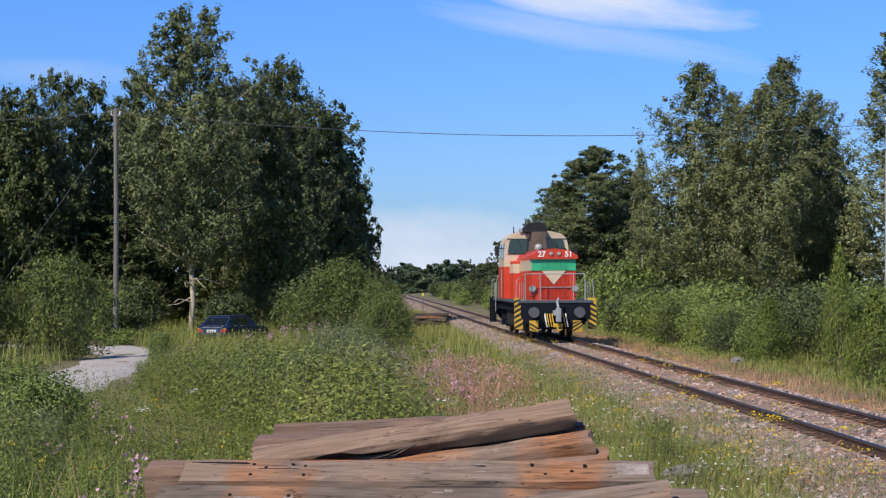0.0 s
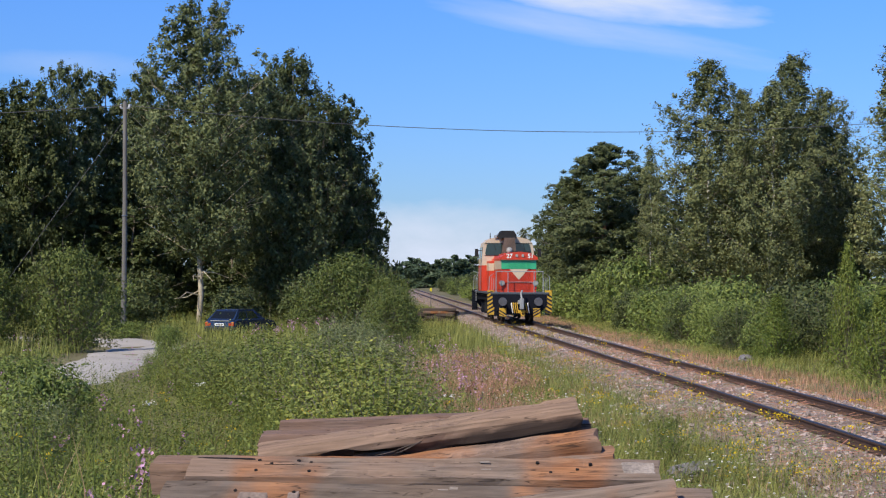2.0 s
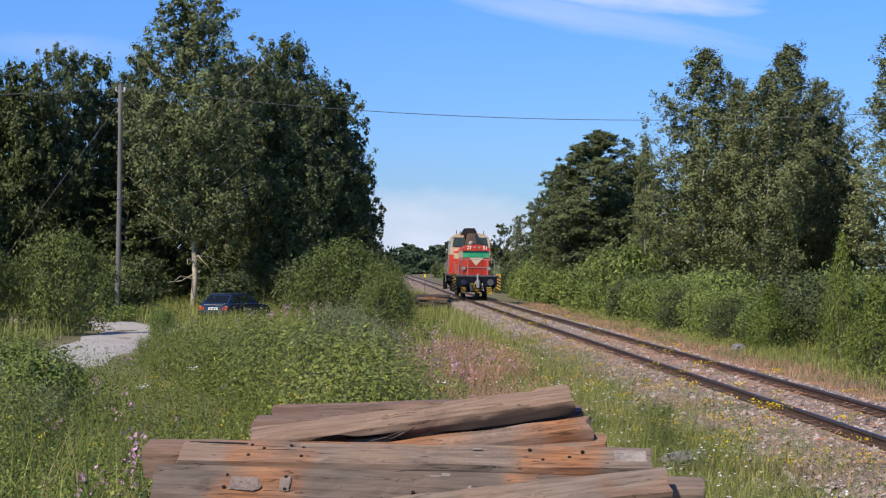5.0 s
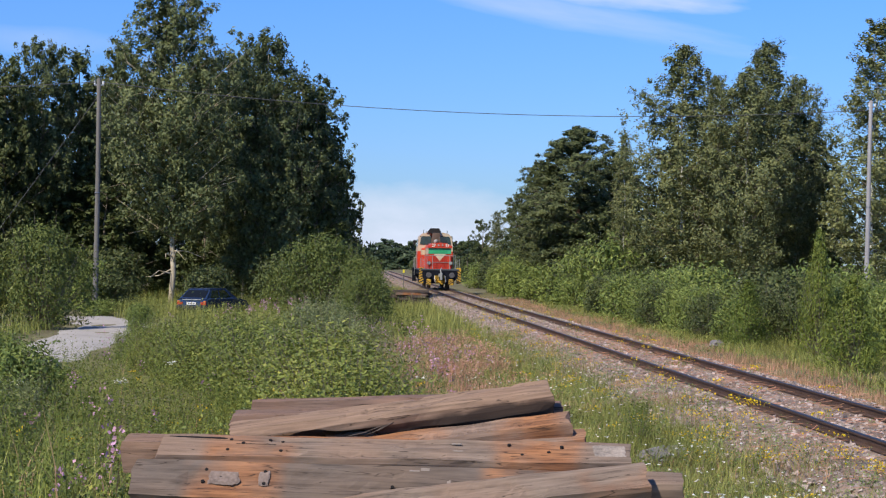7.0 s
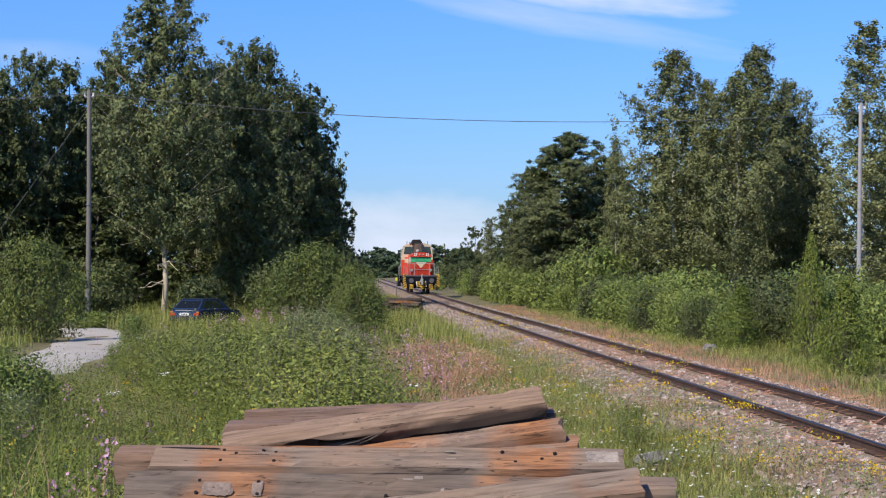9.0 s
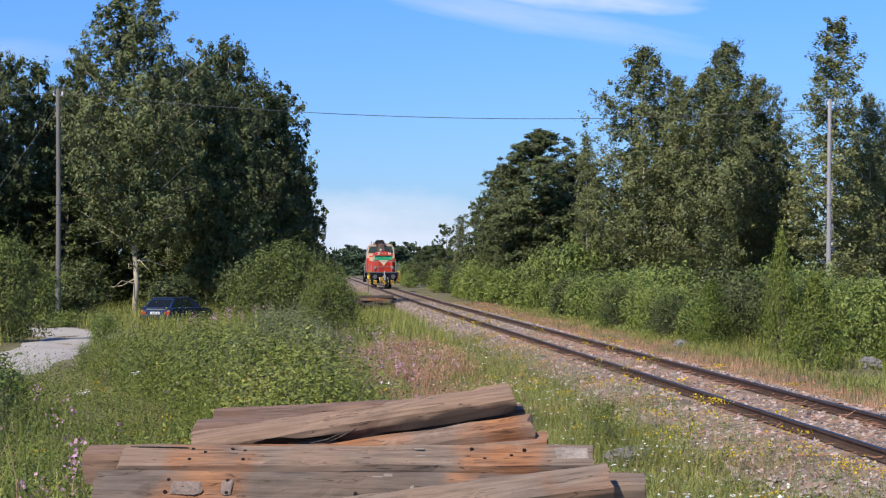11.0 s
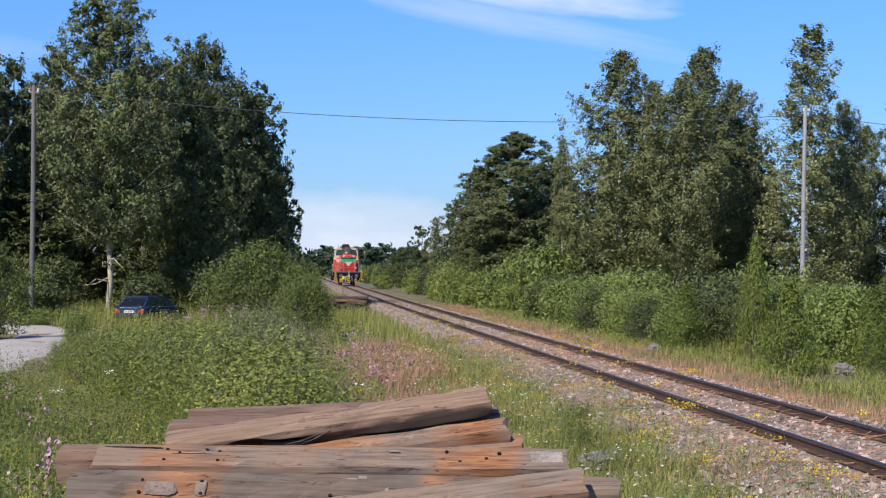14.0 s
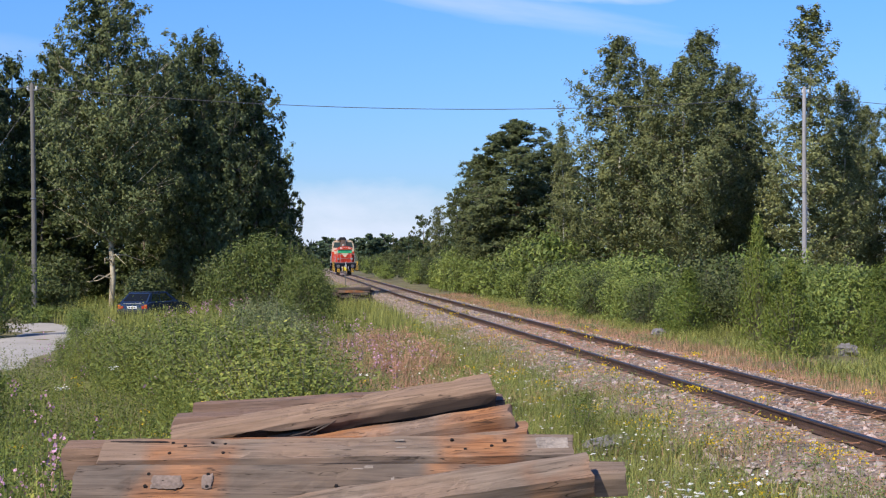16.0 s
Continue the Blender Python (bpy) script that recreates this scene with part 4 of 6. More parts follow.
def stones(n, y0, y1, s0, s1, size, seed, bias=0.7, lift=0.0):
    rng = np.random.default_rng(seed)
    y = y0 + (y1 - y0) * rng.random(n) ** (1 / bias)
    s = s0 + (s1 - s0) * rng.random(n)
    s = s + 0.25 * rng.normal(size=n)
    keep = np.abs(np.abs(s) - 0.797) > 0.10
    y, s = y[keep], s[keep]
    n = len(y)
    x = track_x(y) + s
    oc = np.array([(1, 0, 0), (0, 1, 0), (-1, 0, 0), (0, -1, 0), (0, 0, 1), (0, 0, -1)], dtype=float)
    V = oc[None] * (0.6 + 0.7 * rng.random((n, 6, 1))) + 0.28 * rng.normal(size=(n, 6, 3))
    q = rng.normal(size=(n, 4))
    q /= np.linalg.norm(q, axis=1)[:, None]
    w_, a_, b_, c_ = q.T
    R = np.stack([np.stack([1 - 2 * (b_ * b_ + c_ * c_), 2 * (a_ * b_ - w_ * c_), 2 * (a_ * c_ + w_ * b_)], -1),
                  np.stack([2 * (a_ * b_ + w_ * c_), 1 - 2 * (a_ * a_ + c_ * c_), 2 * (b_ * c_ - w_ * a_)], -1),
                  np.stack([2 * (a_ * c_ - w_ * b_), 2 * (b_ * c_ + w_ * a_), 1 - 2 * (a_ * a_ + b_ * b_)], -1)], 1)
    V = np.einsum("nij,nkj->nki", R, V)
    r = (size * (0.40 + 1.1 * rng.random(n) ** 2.5))[:, None]
    z = land(x, y) + 0.052 + lift
    W = np.stack([V[:, :, 0] * r + x[:, None], V[:, :, 1] * r + y[:, None], V[:, :, 2] * r * 0.8 + z[:, None]], -1).reshape(-1, 3)
    t = np.array([(0, 1, 4), (1, 2, 4), (2, 3, 4), (3, 0, 4), (1, 0, 5), (2, 1, 5), (3, 2, 5), (0, 3, 5)])
    F = (t[None] + 6 * np.arange(n)[:, None, None]).reshape(-1, 3)
    return W, F


W, F = stones(20000, 13, 110, -2.9, 2.8, 0.050, 9, 0.5)
tagged(new("ballast_stones", mesh_of("ballast_stones", W, F, M_STONE)), "loose grey and reddish ballast stones", "gravel", kind="stuff")



def litter(n, y0, y1, s0, s1, seed):
    """Dry stalks lying flat on the ballast."""
    rng = np.random.default_rng(seed)
    y = y0 + (y1 - y0) * rng.random(n)
    x = track_x(y) + s0 + (s1 - s0) * rng.random(n)
    z = land(x, y) + 0.085 + 0.05 * rng.random(n)
    a = rng.normal(size=n) * 0.7 + 0.2
    L = 0.10 + 0.35 * rng.random(n)
    d = np.stack([np.cos(a) * L, np.sin(a) * L, 0.10 * rng.normal(size=n) * L], 1)
    w = np.stack([-np.sin(a), np.cos(a), 0 * a + 0.4], 1) * 0.006
    B = np.stack([x, y, z], 1)
    V = np.stack([B - w, B + w, B + d + w, B + d - w], 1).reshape(-1, 3)
    return V


V = litter(2600, 14, 60, -2.3, 1.9, 15)
tagged(new("dry_litter", mesh_of("dry_litter", V, np.arange(len(V)).reshape(-1, 4), M_LITTER)), "reddish brown dry stalks lying on the ballast", "litter", kind="stuff")


def rock(x, y, size, seed, label):
    bm = bmesh.new()
    bmesh.ops.create_icosphere(bm, subdivisions=3, radius=size)
    for v in bm.verts:
        n = noise.noise(v.co * (2.2 / size) + Vector((seed, 0, 0)))
        n2 = noise.noise(v.co * (6.0 / size) + Vector((seed, 3, 0)))
        v.co *= 1 + 0.38 * n + 0.22 * n2 + 0.10 * noise.noise(v.co * (14.0 / size))
        v.co.z *= 0.65
    ob = part("rock", bm, M_ROCK, None)
    ob.matrix_basis = Matrix.Translation((x, y, float(land(x, y)) + size * 0.35))
    return tagged(ob, label, "rock")


M_ROCK = mat("grey_rock", (0.21, 0.195, 0.20), 0.9, spread=0.35, scale=4, fine=25, bump=0.6)
rock(2.30, 24.2, 0.27, 1, "grey lichened rock in the grass")
rock(2.66, 24.6, 0.22, 2, "small grey rock beside the ballast")
rock(12.6, 45.5, 0.5, 3, "pale boulder between the junipers")
rock(11.3, 45.6, 0.35, 4, "pale boulder beside the junipers")
rock(7.6, 57.5, 0.28, 5, "pale stone in the dry grass")

def marker_post(x, y):
    post = tagged(new("marker_post"), "thin grey post with yellow top beside the line", "marker post")
    post.matrix_basis = Matrix.Translation((x, y, float(land(x, y))))
    bm = bmesh.new()
    cyl(bm, (0, 0, -0.1), (0, 0, 1.55), 0.04, 0.04, 10)
    part("shaft", bm, M_POLE, post)
    bm = bmesh.new()
    box(bm, -0.09, 0.09, -0.05, 0.05, 1.50, 1.80, 0.02)
    part("cap", bm, mat("yellow_cap", (0.75, 0.65, 0.05), 0.5, spread=0.1, bump=0.0), post, "yellow top plate")


marker_post(-9.45, 150)

# ---- poles and wire ----
M_STEEL = mat("dull_steel", (0.35, 0.35, 0.36), 0.45, 0.9, spread=0.2, scale=8, fine=40, bump=0.1)
M_PORCELAIN = mat("porcelain", (0.75, 0.74, 0.70), 0.3, spread=0.08, scale=8, fine=40, bump=0.0)
M_WIRE = mat("weathered_cable", (0.10, 0.10, 0.11), 0.55, spread=0.2, scale=8, fine=40, bump=0.0)


def utility_pole(x, y, top_z, lean, arm, label, wood=M_POLE):
    z0 = float(land(x, y)) - 0.3
    p = tagged(new("utility_pole"), label, "utility pole")
    p.matrix_basis = Matrix.LocRotScale((x, y, z0), Euler((0, radians(lean), 0)), None)
    hgt = top_z - z0
    lev = [0, 0.2, 0.4, 0.6, 0.8, 1.0, 1.0 + 0.08 / hgt]
    part_mesh("shaft", stem_mesh("shaft", [(0.02 * math.sin(5 * k + x), 0, hgt * k) for k in lev], [0.138, 0.132, 0.125, 0.117, 0.109, 0.100, 0.01], wood, 14), p)
    bm = bmesh.new()
    box(bm, -0.24 * arm, 0.24, -0.03, 0.03, hgt - 0.32, hgt - 0.26)
    part("bracket", bm, M_STEEL, p, "grey steel bracket")
    for sx in (-0.22 * arm, 0.2):
        bm = bmesh.new()
        cyl(bm, (sx, 0, hgt - 0.26), (sx, 0, hgt - 0.10), 0.05, 0.035, 10)
        part("insulator", bm, M_PORCELAIN, p, "white porcelain insulator")
    bm = bmesh.new()
    cyl(bm, (0, 0, hgt * 0.53), (0, 0, hgt * 0.53 + 0.05), 0.15, 0.15, 12)
    part("band", bm, M_STEEL, p, "steel band")
    return p


utility_pole(-20.05, 78, 11.0, 0.0, 1.0, "tall grey wooden utility pole at the meadow's edge")
utility_pole(19.25, 86.5, 11.2, 0.9, 0.5, "pale grey leaning wooden utility pole behind bushes", M_POLE_PALE)


def wire(name, a, b, sag, r, label):
    a, b = Vector(a), Vector(b)
    bm = bmesh.new()
    n = 24
    pts = [a.lerp(b, i / n) - Vector((0, 0, 4 * sag * (i / n) * (1 - i / n))) for i in range(n + 1)]
    tube(bm, pts, r, 5)
    return tagged(part(name, bm, M_WIRE, None), label, "cable")


wire("overhead_cable", (-20.05, 78, 10.86), (19.4, 86.5, 10.75), 0.9, 0.018, "grey overhead cable sagging between two poles")
wire("overhead_cable", (19.4, 86.5, 10.75), (60, 96, 10.4), 0.9, 0.018, "grey overhead cable running on from the pole")
wire("overhead_cable", (-20.05, 78, 10.86), (-60, 70, 10.6), 0.9, 0.018, "grey overhead cable running into the woods")
wire("stay_wire", (-20.05, 78, 10.2), (-27.5, 76.5, -0.7), 0.0, 0.012, "thin steel stay wire of the pole")

# ---- stack of old sleepers in front ----
def wood_mat(name, base, warm, stain_x=None, tar_and_shade=False):
    """Weathered sleeper wood: long grain, cracks, grey weathering; rust stains where rail plates sat."""
    m = bpy.data.materials.new(name)
    m.use_nodes = True
    n, l = m.node_tree.nodes, m.node_tree.links
    b = n["Principled BSDF"]
    b.inputs["Roughness"].default_value = 0.88
    b.inputs["Specular IOR Level"].default_value = 0.2
    tc = n.new("ShaderNodeTexCoord")
    oi = n.new("ShaderNodeObjectInfo")
    shift = n.new("ShaderNodeVectorMath")
    shift.operation = "ADD"
    sc = n.new("ShaderNodeMath"); sc.operation = "MULTIPLY"; sc.inputs[1].default_value = 37.0
    l.new(oi.outputs["Random"], sc.inputs[0])
    l.new(tc.outputs["Object"], shift.inputs[0]); l.new(sc.outputs[0], shift.inputs[1])
    mp = n.new("ShaderNodeMapping"); mp.inputs["Scale"].default_value = (0.8, 8, 8)
    l.new(shift.outputs[0], mp.inputs[0])
    grain = n.new("ShaderNodeTexNoise"); grain.inputs["Scale"].default_value = 3.2; grain.inputs["Detail"].default_value = 8; grain.inputs["Roughness"].default_value = 0.65
    l.new(mp.outputs[0], grain.inputs["Vector"])
    patch = n.new("ShaderNodeTexNoise"); patch.inputs["Scale"].default_value = 2.1; patch.inputs["Detail"].default_value = 5
    l.new(shift.outputs[0], patch.inputs["Vector"])
    ramp = n.new("ShaderNodeValToRGB")
    e = ramp.color_ramp.elements
    e[0].position, e[1].position = 0.30, 0.70
    e[0].color, e[1].color = (*[c * 0.55 for c in base], 1), (*[min(1, c * 1.24) for c in base], 1)
    knee = e.new(0.46)
    knee.color = (*[c * 0.92 for c in base], 1)
    l.new(grain.outputs[0], ramp.inputs[0])
    mixp = n.new("ShaderNodeMix"); mixp.data_type = "RGBA"
    pr = n.new("ShaderNodeMapRange"); pr.inputs[1].default_value, pr.inputs[2].default_value = 0.42, 0.60
    l.new(patch.outputs[0], pr.inputs[0])
    half = n.new("ShaderNodeMath"); half.operation = "MULTIPLY"; half.inputs[1].default_value = 0.55
    l.new(pr.outputs[0], half.inputs[0]); l.new(half.outputs[0], mixp.inputs["Factor"])
    l.new(ramp.outputs[0], mixp.inputs[6]); mixp.inputs[7].default_value = (*warm, 1)
    col = mixp.outputs[2]
    if stain_x is not None:
        sx = n.new("ShaderNodeSeparateXYZ"); l.new(tc.outputs["Object"], sx.inputs[0])
        ab = n.new("ShaderNodeMath"); ab.operation = "ABSOLUTE"; l.new(sx.outputs[0], ab.inputs[0])
        df = n.new("ShaderNodeMath"); df.operation = "SUBTRACT"; l.new(ab.outputs[0], df.inputs[0]); df.inputs[1].default_value = stain_x
        a2 = n.new("ShaderNodeMath"); a2.operation = "ABSOLUTE"; l.new(df.outputs[0], a2.inputs[0])
        mr = n.new("ShaderNodeMapRange"); mr.interpolation_type = "SMOOTHSTEP"
        mr.inputs[1].default_value, mr.inputs[2].default_value, mr.inputs[3].default_value, mr.inputs[4].default_value = 0.17, 0.30, 1.0, 0.0
        l.new(a2.outputs[0], mr.inputs[0])
        mm = n.new("ShaderNodeMath"); mm.operation = "MULTIPLY"; l.new(mr.outputs[0], mm.inputs[0])
        p2 = n.new("ShaderNodeMapRange"); p2.inputs[1].default_value, p2.inputs[2].default_value = 0.32, 0.56
        l.new(patch.outputs[0], p2.inputs[0]); l.new(p2.outputs[0], mm.inputs[1])
        st = n.new("ShaderNodeMix"); st.data_type = "RGBA"
        rust = n.new("ShaderNodeValToRGB")
        rust.color_ramp.elements[0].color, rust.color_ramp.elements[1].color = (0.15, 0.065, 0.035, 1), (0.40, 0.185, 0.085, 1)
        rust.color_ramp.elements[0].position, rust.color_ramp.elements[1].position = 0.3, 0.62
        l.new(grain.outputs[0], rust.inputs[0])
        l.new(mm.outputs[0], st.inputs["Factor"]); l.new(col, st.inputs[6]); l.new(rust.outputs[0], st.inputs[7])
        col = st.outputs[2]
    # fine speckle of dirt and weathering
    spk = n.new("ShaderNodeTexNoise"); spk.inputs["Scale"].default_value = 9; spk.inputs["Detail"].default_value = 5
    sm = n.new("ShaderNodeMapping"); sm.inputs["Scale"].default_value = (0.5, 7, 7)
    l.new(shift.outputs[0], sm.inputs[0]); l.new(sm.outputs[0], spk.inputs["Vector"])
    sv = n.new("ShaderNodeMapRange"); sv.inputs[1].default_value, sv.inputs[2].default_value, sv.inputs[3].default_value, sv.inputs[4].default_value = 0.35, 0.65, 0.84, 1.12
    l.new(spk.outputs[0], sv.inputs[0])
    hv = n.new("ShaderNodeHueSaturation"); l.new(sv.outputs[0], hv.inputs["Value"]); l.new(col, hv.inputs["Color"])
    col = hv.outputs[0]
    # long dark drying cracks
    cm = n.new("ShaderNodeMapping"); cm.inputs["Scale"].default_value = (0.5, 9, 9); l.new(shift.outputs[0], cm.inputs[0])
    cn = n.new("ShaderNodeTexNoise"); cn.inputs["Scale"].default_value = 2.4; cn.inputs["Detail"].default_value = 2; l.new(cm.outputs[0], cn.inputs["Vector"])
    ca = n.new("ShaderNodeMath"); ca.operation = "SUBTRACT"; ca.inputs[1].default_value = 0.5; l.new(cn.outputs[0], ca.inputs[0])
    cb = n.new("ShaderNodeMath"); cb.operation = "ABSOLUTE"; l.new(ca.outputs[0], cb.inputs[0])
    cr = n.new("ShaderNodeMapRange"); cr.inputs[1].default_value, cr.inputs[2].default_value, cr.inputs[3].default_value, cr.inputs[4].default_value = 0.002, 0.010, 0.75, 0.0
    l.new(cb.outputs[0], cr.inputs[0])
    cx = n.new("ShaderNodeMix"); cx.data_type = "RGBA"; l.new(cr.outputs[0], cx.inputs["Factor"]); l.new(col, cx.inputs[6]); cx.inputs[7].default_value = (0.03, 0.022, 0.018, 1)
    col = cx.outputs[2]
    if tar_and_shade:
        # old tar on the lower flank, with the underside's shade painted into it
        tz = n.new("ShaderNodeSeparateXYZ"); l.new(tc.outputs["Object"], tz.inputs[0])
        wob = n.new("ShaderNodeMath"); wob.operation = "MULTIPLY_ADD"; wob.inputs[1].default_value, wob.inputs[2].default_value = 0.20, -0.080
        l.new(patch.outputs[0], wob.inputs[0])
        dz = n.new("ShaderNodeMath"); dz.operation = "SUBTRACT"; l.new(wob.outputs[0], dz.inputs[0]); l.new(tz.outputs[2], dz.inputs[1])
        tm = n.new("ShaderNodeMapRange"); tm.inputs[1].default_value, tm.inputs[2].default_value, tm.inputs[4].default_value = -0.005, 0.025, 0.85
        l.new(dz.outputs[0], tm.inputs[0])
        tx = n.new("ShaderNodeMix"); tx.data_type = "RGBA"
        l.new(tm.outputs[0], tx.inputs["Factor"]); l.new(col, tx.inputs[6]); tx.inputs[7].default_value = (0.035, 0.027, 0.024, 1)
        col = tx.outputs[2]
    l.new(col, b.inputs["Base Color"])
    bp = n.new("ShaderNodeBump"); bp.inputs["Strength"].default_value, bp.inputs["Distance"].default_value = 0.35, 0.008
    l.new(grain.outputs[0], bp.inputs["Height"]); l.new(bp.outputs[0], b.inputs["Normal"])
    return m


M_WOOD_GREY = wood_mat("weathered_grey_sleeper", (0.225, 0.17, 0.132), (0.27, 0.175, 0.12), 0.76)
M_WOOD_DARK = wood_mat("dark_tarred_sleeper", (0.135, 0.108, 0.09), (0.18, 0.125, 0.09), 0.77)
M_WOOD_WARM = wood_mat("warm_brown_sleeper", (0.235, 0.165, 0.125), (0.28, 0.165, 0.105), 0.30)
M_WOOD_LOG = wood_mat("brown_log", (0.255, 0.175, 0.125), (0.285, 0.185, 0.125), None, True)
M_SPLINT = mat("fresh_splintered_wood", (0.50, 0.22, 0.08), 0.85, spread=0.4, scale=9, fine=60, bump=0.4)
M_PLATE = mat("grey_plate_imprint", (0.205, 0.155, 0.13), 0.85, spread=0.5, scale=14, fine=70, bump=0.2)
M_WOOD_TOP = wood_mat("reddish_grey_sleeper", (0.20, 0.135, 0.105), (0.24, 0.145, 0.10))
M_WOOD_OLD = wood_mat("old_dark_sleeper", (0.085, 0.07, 0.062), (0.13, 0.10, 0.08))
M_HOLE = mat("dark_hole", (0.012, 0.010, 0.010), 0.95, spread=0.2, bump=0.0)
M_CHALK = mat("white_chalk_mark", (0.27, 0.225, 0.19), 0.95, spread=0.2, scale=20, fine=80, bump=0.0)
M_PALE = mat("bleached_wood", (0.31, 0.26, 0.22), 0.92, spread=0.5, scale=7, fine=60, bump=0.5)


def sleeper(label, material, length, wide, thick, pos, roll=0.0, yaw=0.0, pitch=0.0, seed=0, holes=(), round_edge=0.018, cracks=4, marks=(), broken=None):
    """An old sleeper with worn, uneven edges, split ends and long drying cracks; origin at its middle."""
    rng = random.Random(seed)
    bm = bmesh.new()
    nx, ny, nz = 44, 6, 4

    def surf(u, v, w):
        """Point of a rounded box from u, v, w in -1..1."""
        x, y, z = u * length / 2, v * wide / 2, w * thick / 2
        r = round_edge * (1 + 0.8 * noise.noise(Vector((x * 3, seed, v + w))))
        iy, iz = max(-wide / 2 + r, min(wide / 2 - r, y)), max(-thick / 2 + r, min(thick / 2 - r, z))
        d = Vector((0, y - iy, z - iz))
        if d.length > r:
            d = d.normalized() * r
        p = Vector((x, iy + d.y, iz + d.z))
        k = Vector((x * 1.7 + seed * 5.1, y * 9, z * 9))
        p.y += 0.010 * noise.noise(k) + 0.006 * noise.noise(k * 3.1)
        p.z += 0.010 * noise.noise(k + Vector((7, 3, 1))) + 0.005 * noise.noise(k * 3.3)
        if broken is not None and u < broken:
            # the underside has split away up to here
            floor_z = -thick * 0.30 + 0.30 * thick * min(1.0, (broken - u) * 3.0) + 0.012 * noise.noise(Vector((x * 40, y * 30, seed)))
            p.z = max(p.z, floor_z + 0.03 * max(0.0, -v))
        edge = max(0, abs(u) - 0.93) / 0.07
        p.x += edge * 0.03 * noise.noise(Vector((seed, y * 14, z * 14)))
        return p

    ring = [(-1 + 2 * i / ny, 1) for i in range(ny)] + [(1, 1 - 2 * i / nz) for i in range(nz)] + [(1 - 2 * i / ny, -1) for i in range(ny)] + [(-1, -1 + 2 * i / nz) for i in range(nz)]
    crack = {}
    for _ in range(cracks):
        j = rng.randrange(1, ny)
        a = rng.randrange(0, nx - 12)
        for i in range(a, a + rng.randrange(8, 18)):
            crack[(i, j)] = rng.uniform(0.006, 0.018)
    rows = []
    for i in range(nx + 1):
        row = []
        for j, (v, w) in enumerate(ring):
            p = surf(-1 + 2 * i / nx, v, w)
            if (i, j) in crack and w == 1:
                p.z -= crack[(i, j)]
            row.append(bm.verts.new(p))
        rows.append(row)
    k = len(ring)
    for i in range(nx):
        for j in range(k):
            bm.faces.new((rows[i][j], rows[i][(j + 1) % k], rows[i + 1][(j + 1) % k], rows[i + 1][j]))
    bm.faces.new(rows[0]); bm.faces.new(rows[-1][::-1])
    bmesh.ops.recalc_face_normals(bm, faces=bm.faces[:])
    top = tagged(new("railway_sleeper"), label, "railway sleeper", "stack of old sleepers")
    top.matrix_basis = pose(*pos, roll, pitch, yaw)
    part("timber", bm, material, top)
    for name, material2, lab, x0, x1, y0, y1 in marks:
        mb = bmesh.new()
        na, nb = 14, 6
        grid = []
        for i in range(na + 1):
            row = []
            for j in range(nb + 1):
                xx, yy = x0 + (x1 - x0) * i / na, y0 + (y1 - y0) * j / nb
                out_edge = i in (0, na) or j in (0, nb)
                if out_edge:
                    xx += min(0.035, 0.16 * (x1 - x0)) * noise.noise(Vector((xx * 30, yy * 30, seed)))
                    yy += min(0.03, 0.16 * (y1 - y0)) * noise.noise(Vector((yy * 30, xx * 30, seed + 2)))
                row.append(mb.verts.new((xx, yy, surf(xx / (length / 2), max(-0.98, min(0.98, yy / (wide / 2))), 1).z + (-0.003 if out_edge else 0.0016))))
            grid.append(row)
        for i in range(na):
            for j in range(nb):
                mb.faces.new((grid[i][j], grid[i + 1][j], grid[i + 1][j + 1], grid[i][j + 1]))
        part(name, mb, material2, top, lab)
    for hx, hy in holes:
        hb = bmesh.new()
        zt = surf(hx / (length / 2), hy / (wide / 2), 1).z
        cyl(hb, (hx, hy, zt - 0.03), (hx, hy, zt + 0.0018), 0.0105, 0.0095, seg=14)
        part("bolt_hole", hb, M_HOLE, top, "dark empty bolt hole")
    return top


def beam(label, material, a, b, wide, thick, roll=0.0, seed=0, **more):
    """A sleeper between the middles of its two ends."""
    a, b = Vector(a), Vector(b)
    d = b - a
    return sleeper(label, material, d.length, wide, thick, tuple((a + b) / 2), roll, math.degrees(math.atan2(d.y, d.x)), -math.degrees(math.asin(d.z / d.length)), seed, **more)


# layers below, mostly hidden
for layer in range(3):
    for i in range(5):
        sleeper("old dark sleeper low in the stack", M_WOOD_DARK, 2.6, 0.24, 0.16, (-0.66 + 0.03 * math.sin(i * 7 + layer), 8.62 + 0.27 * i, 0.70 + 0.165 * layer), 0, 0.6 * math.sin(i * 3 + layer), 0, 40 + layer * 5 + i)
for i in range(4):
    sleeper("weathered sleeper inside the stack", M_WOOD_GREY, 2.6, 0.24, 0.16, (-0.66 + 0.05 * math.sin(i * 5), 8.86 + 0.26 * i, 1.195), 0, 0.8 * math.sin(i * 4), 0, 60 + i)

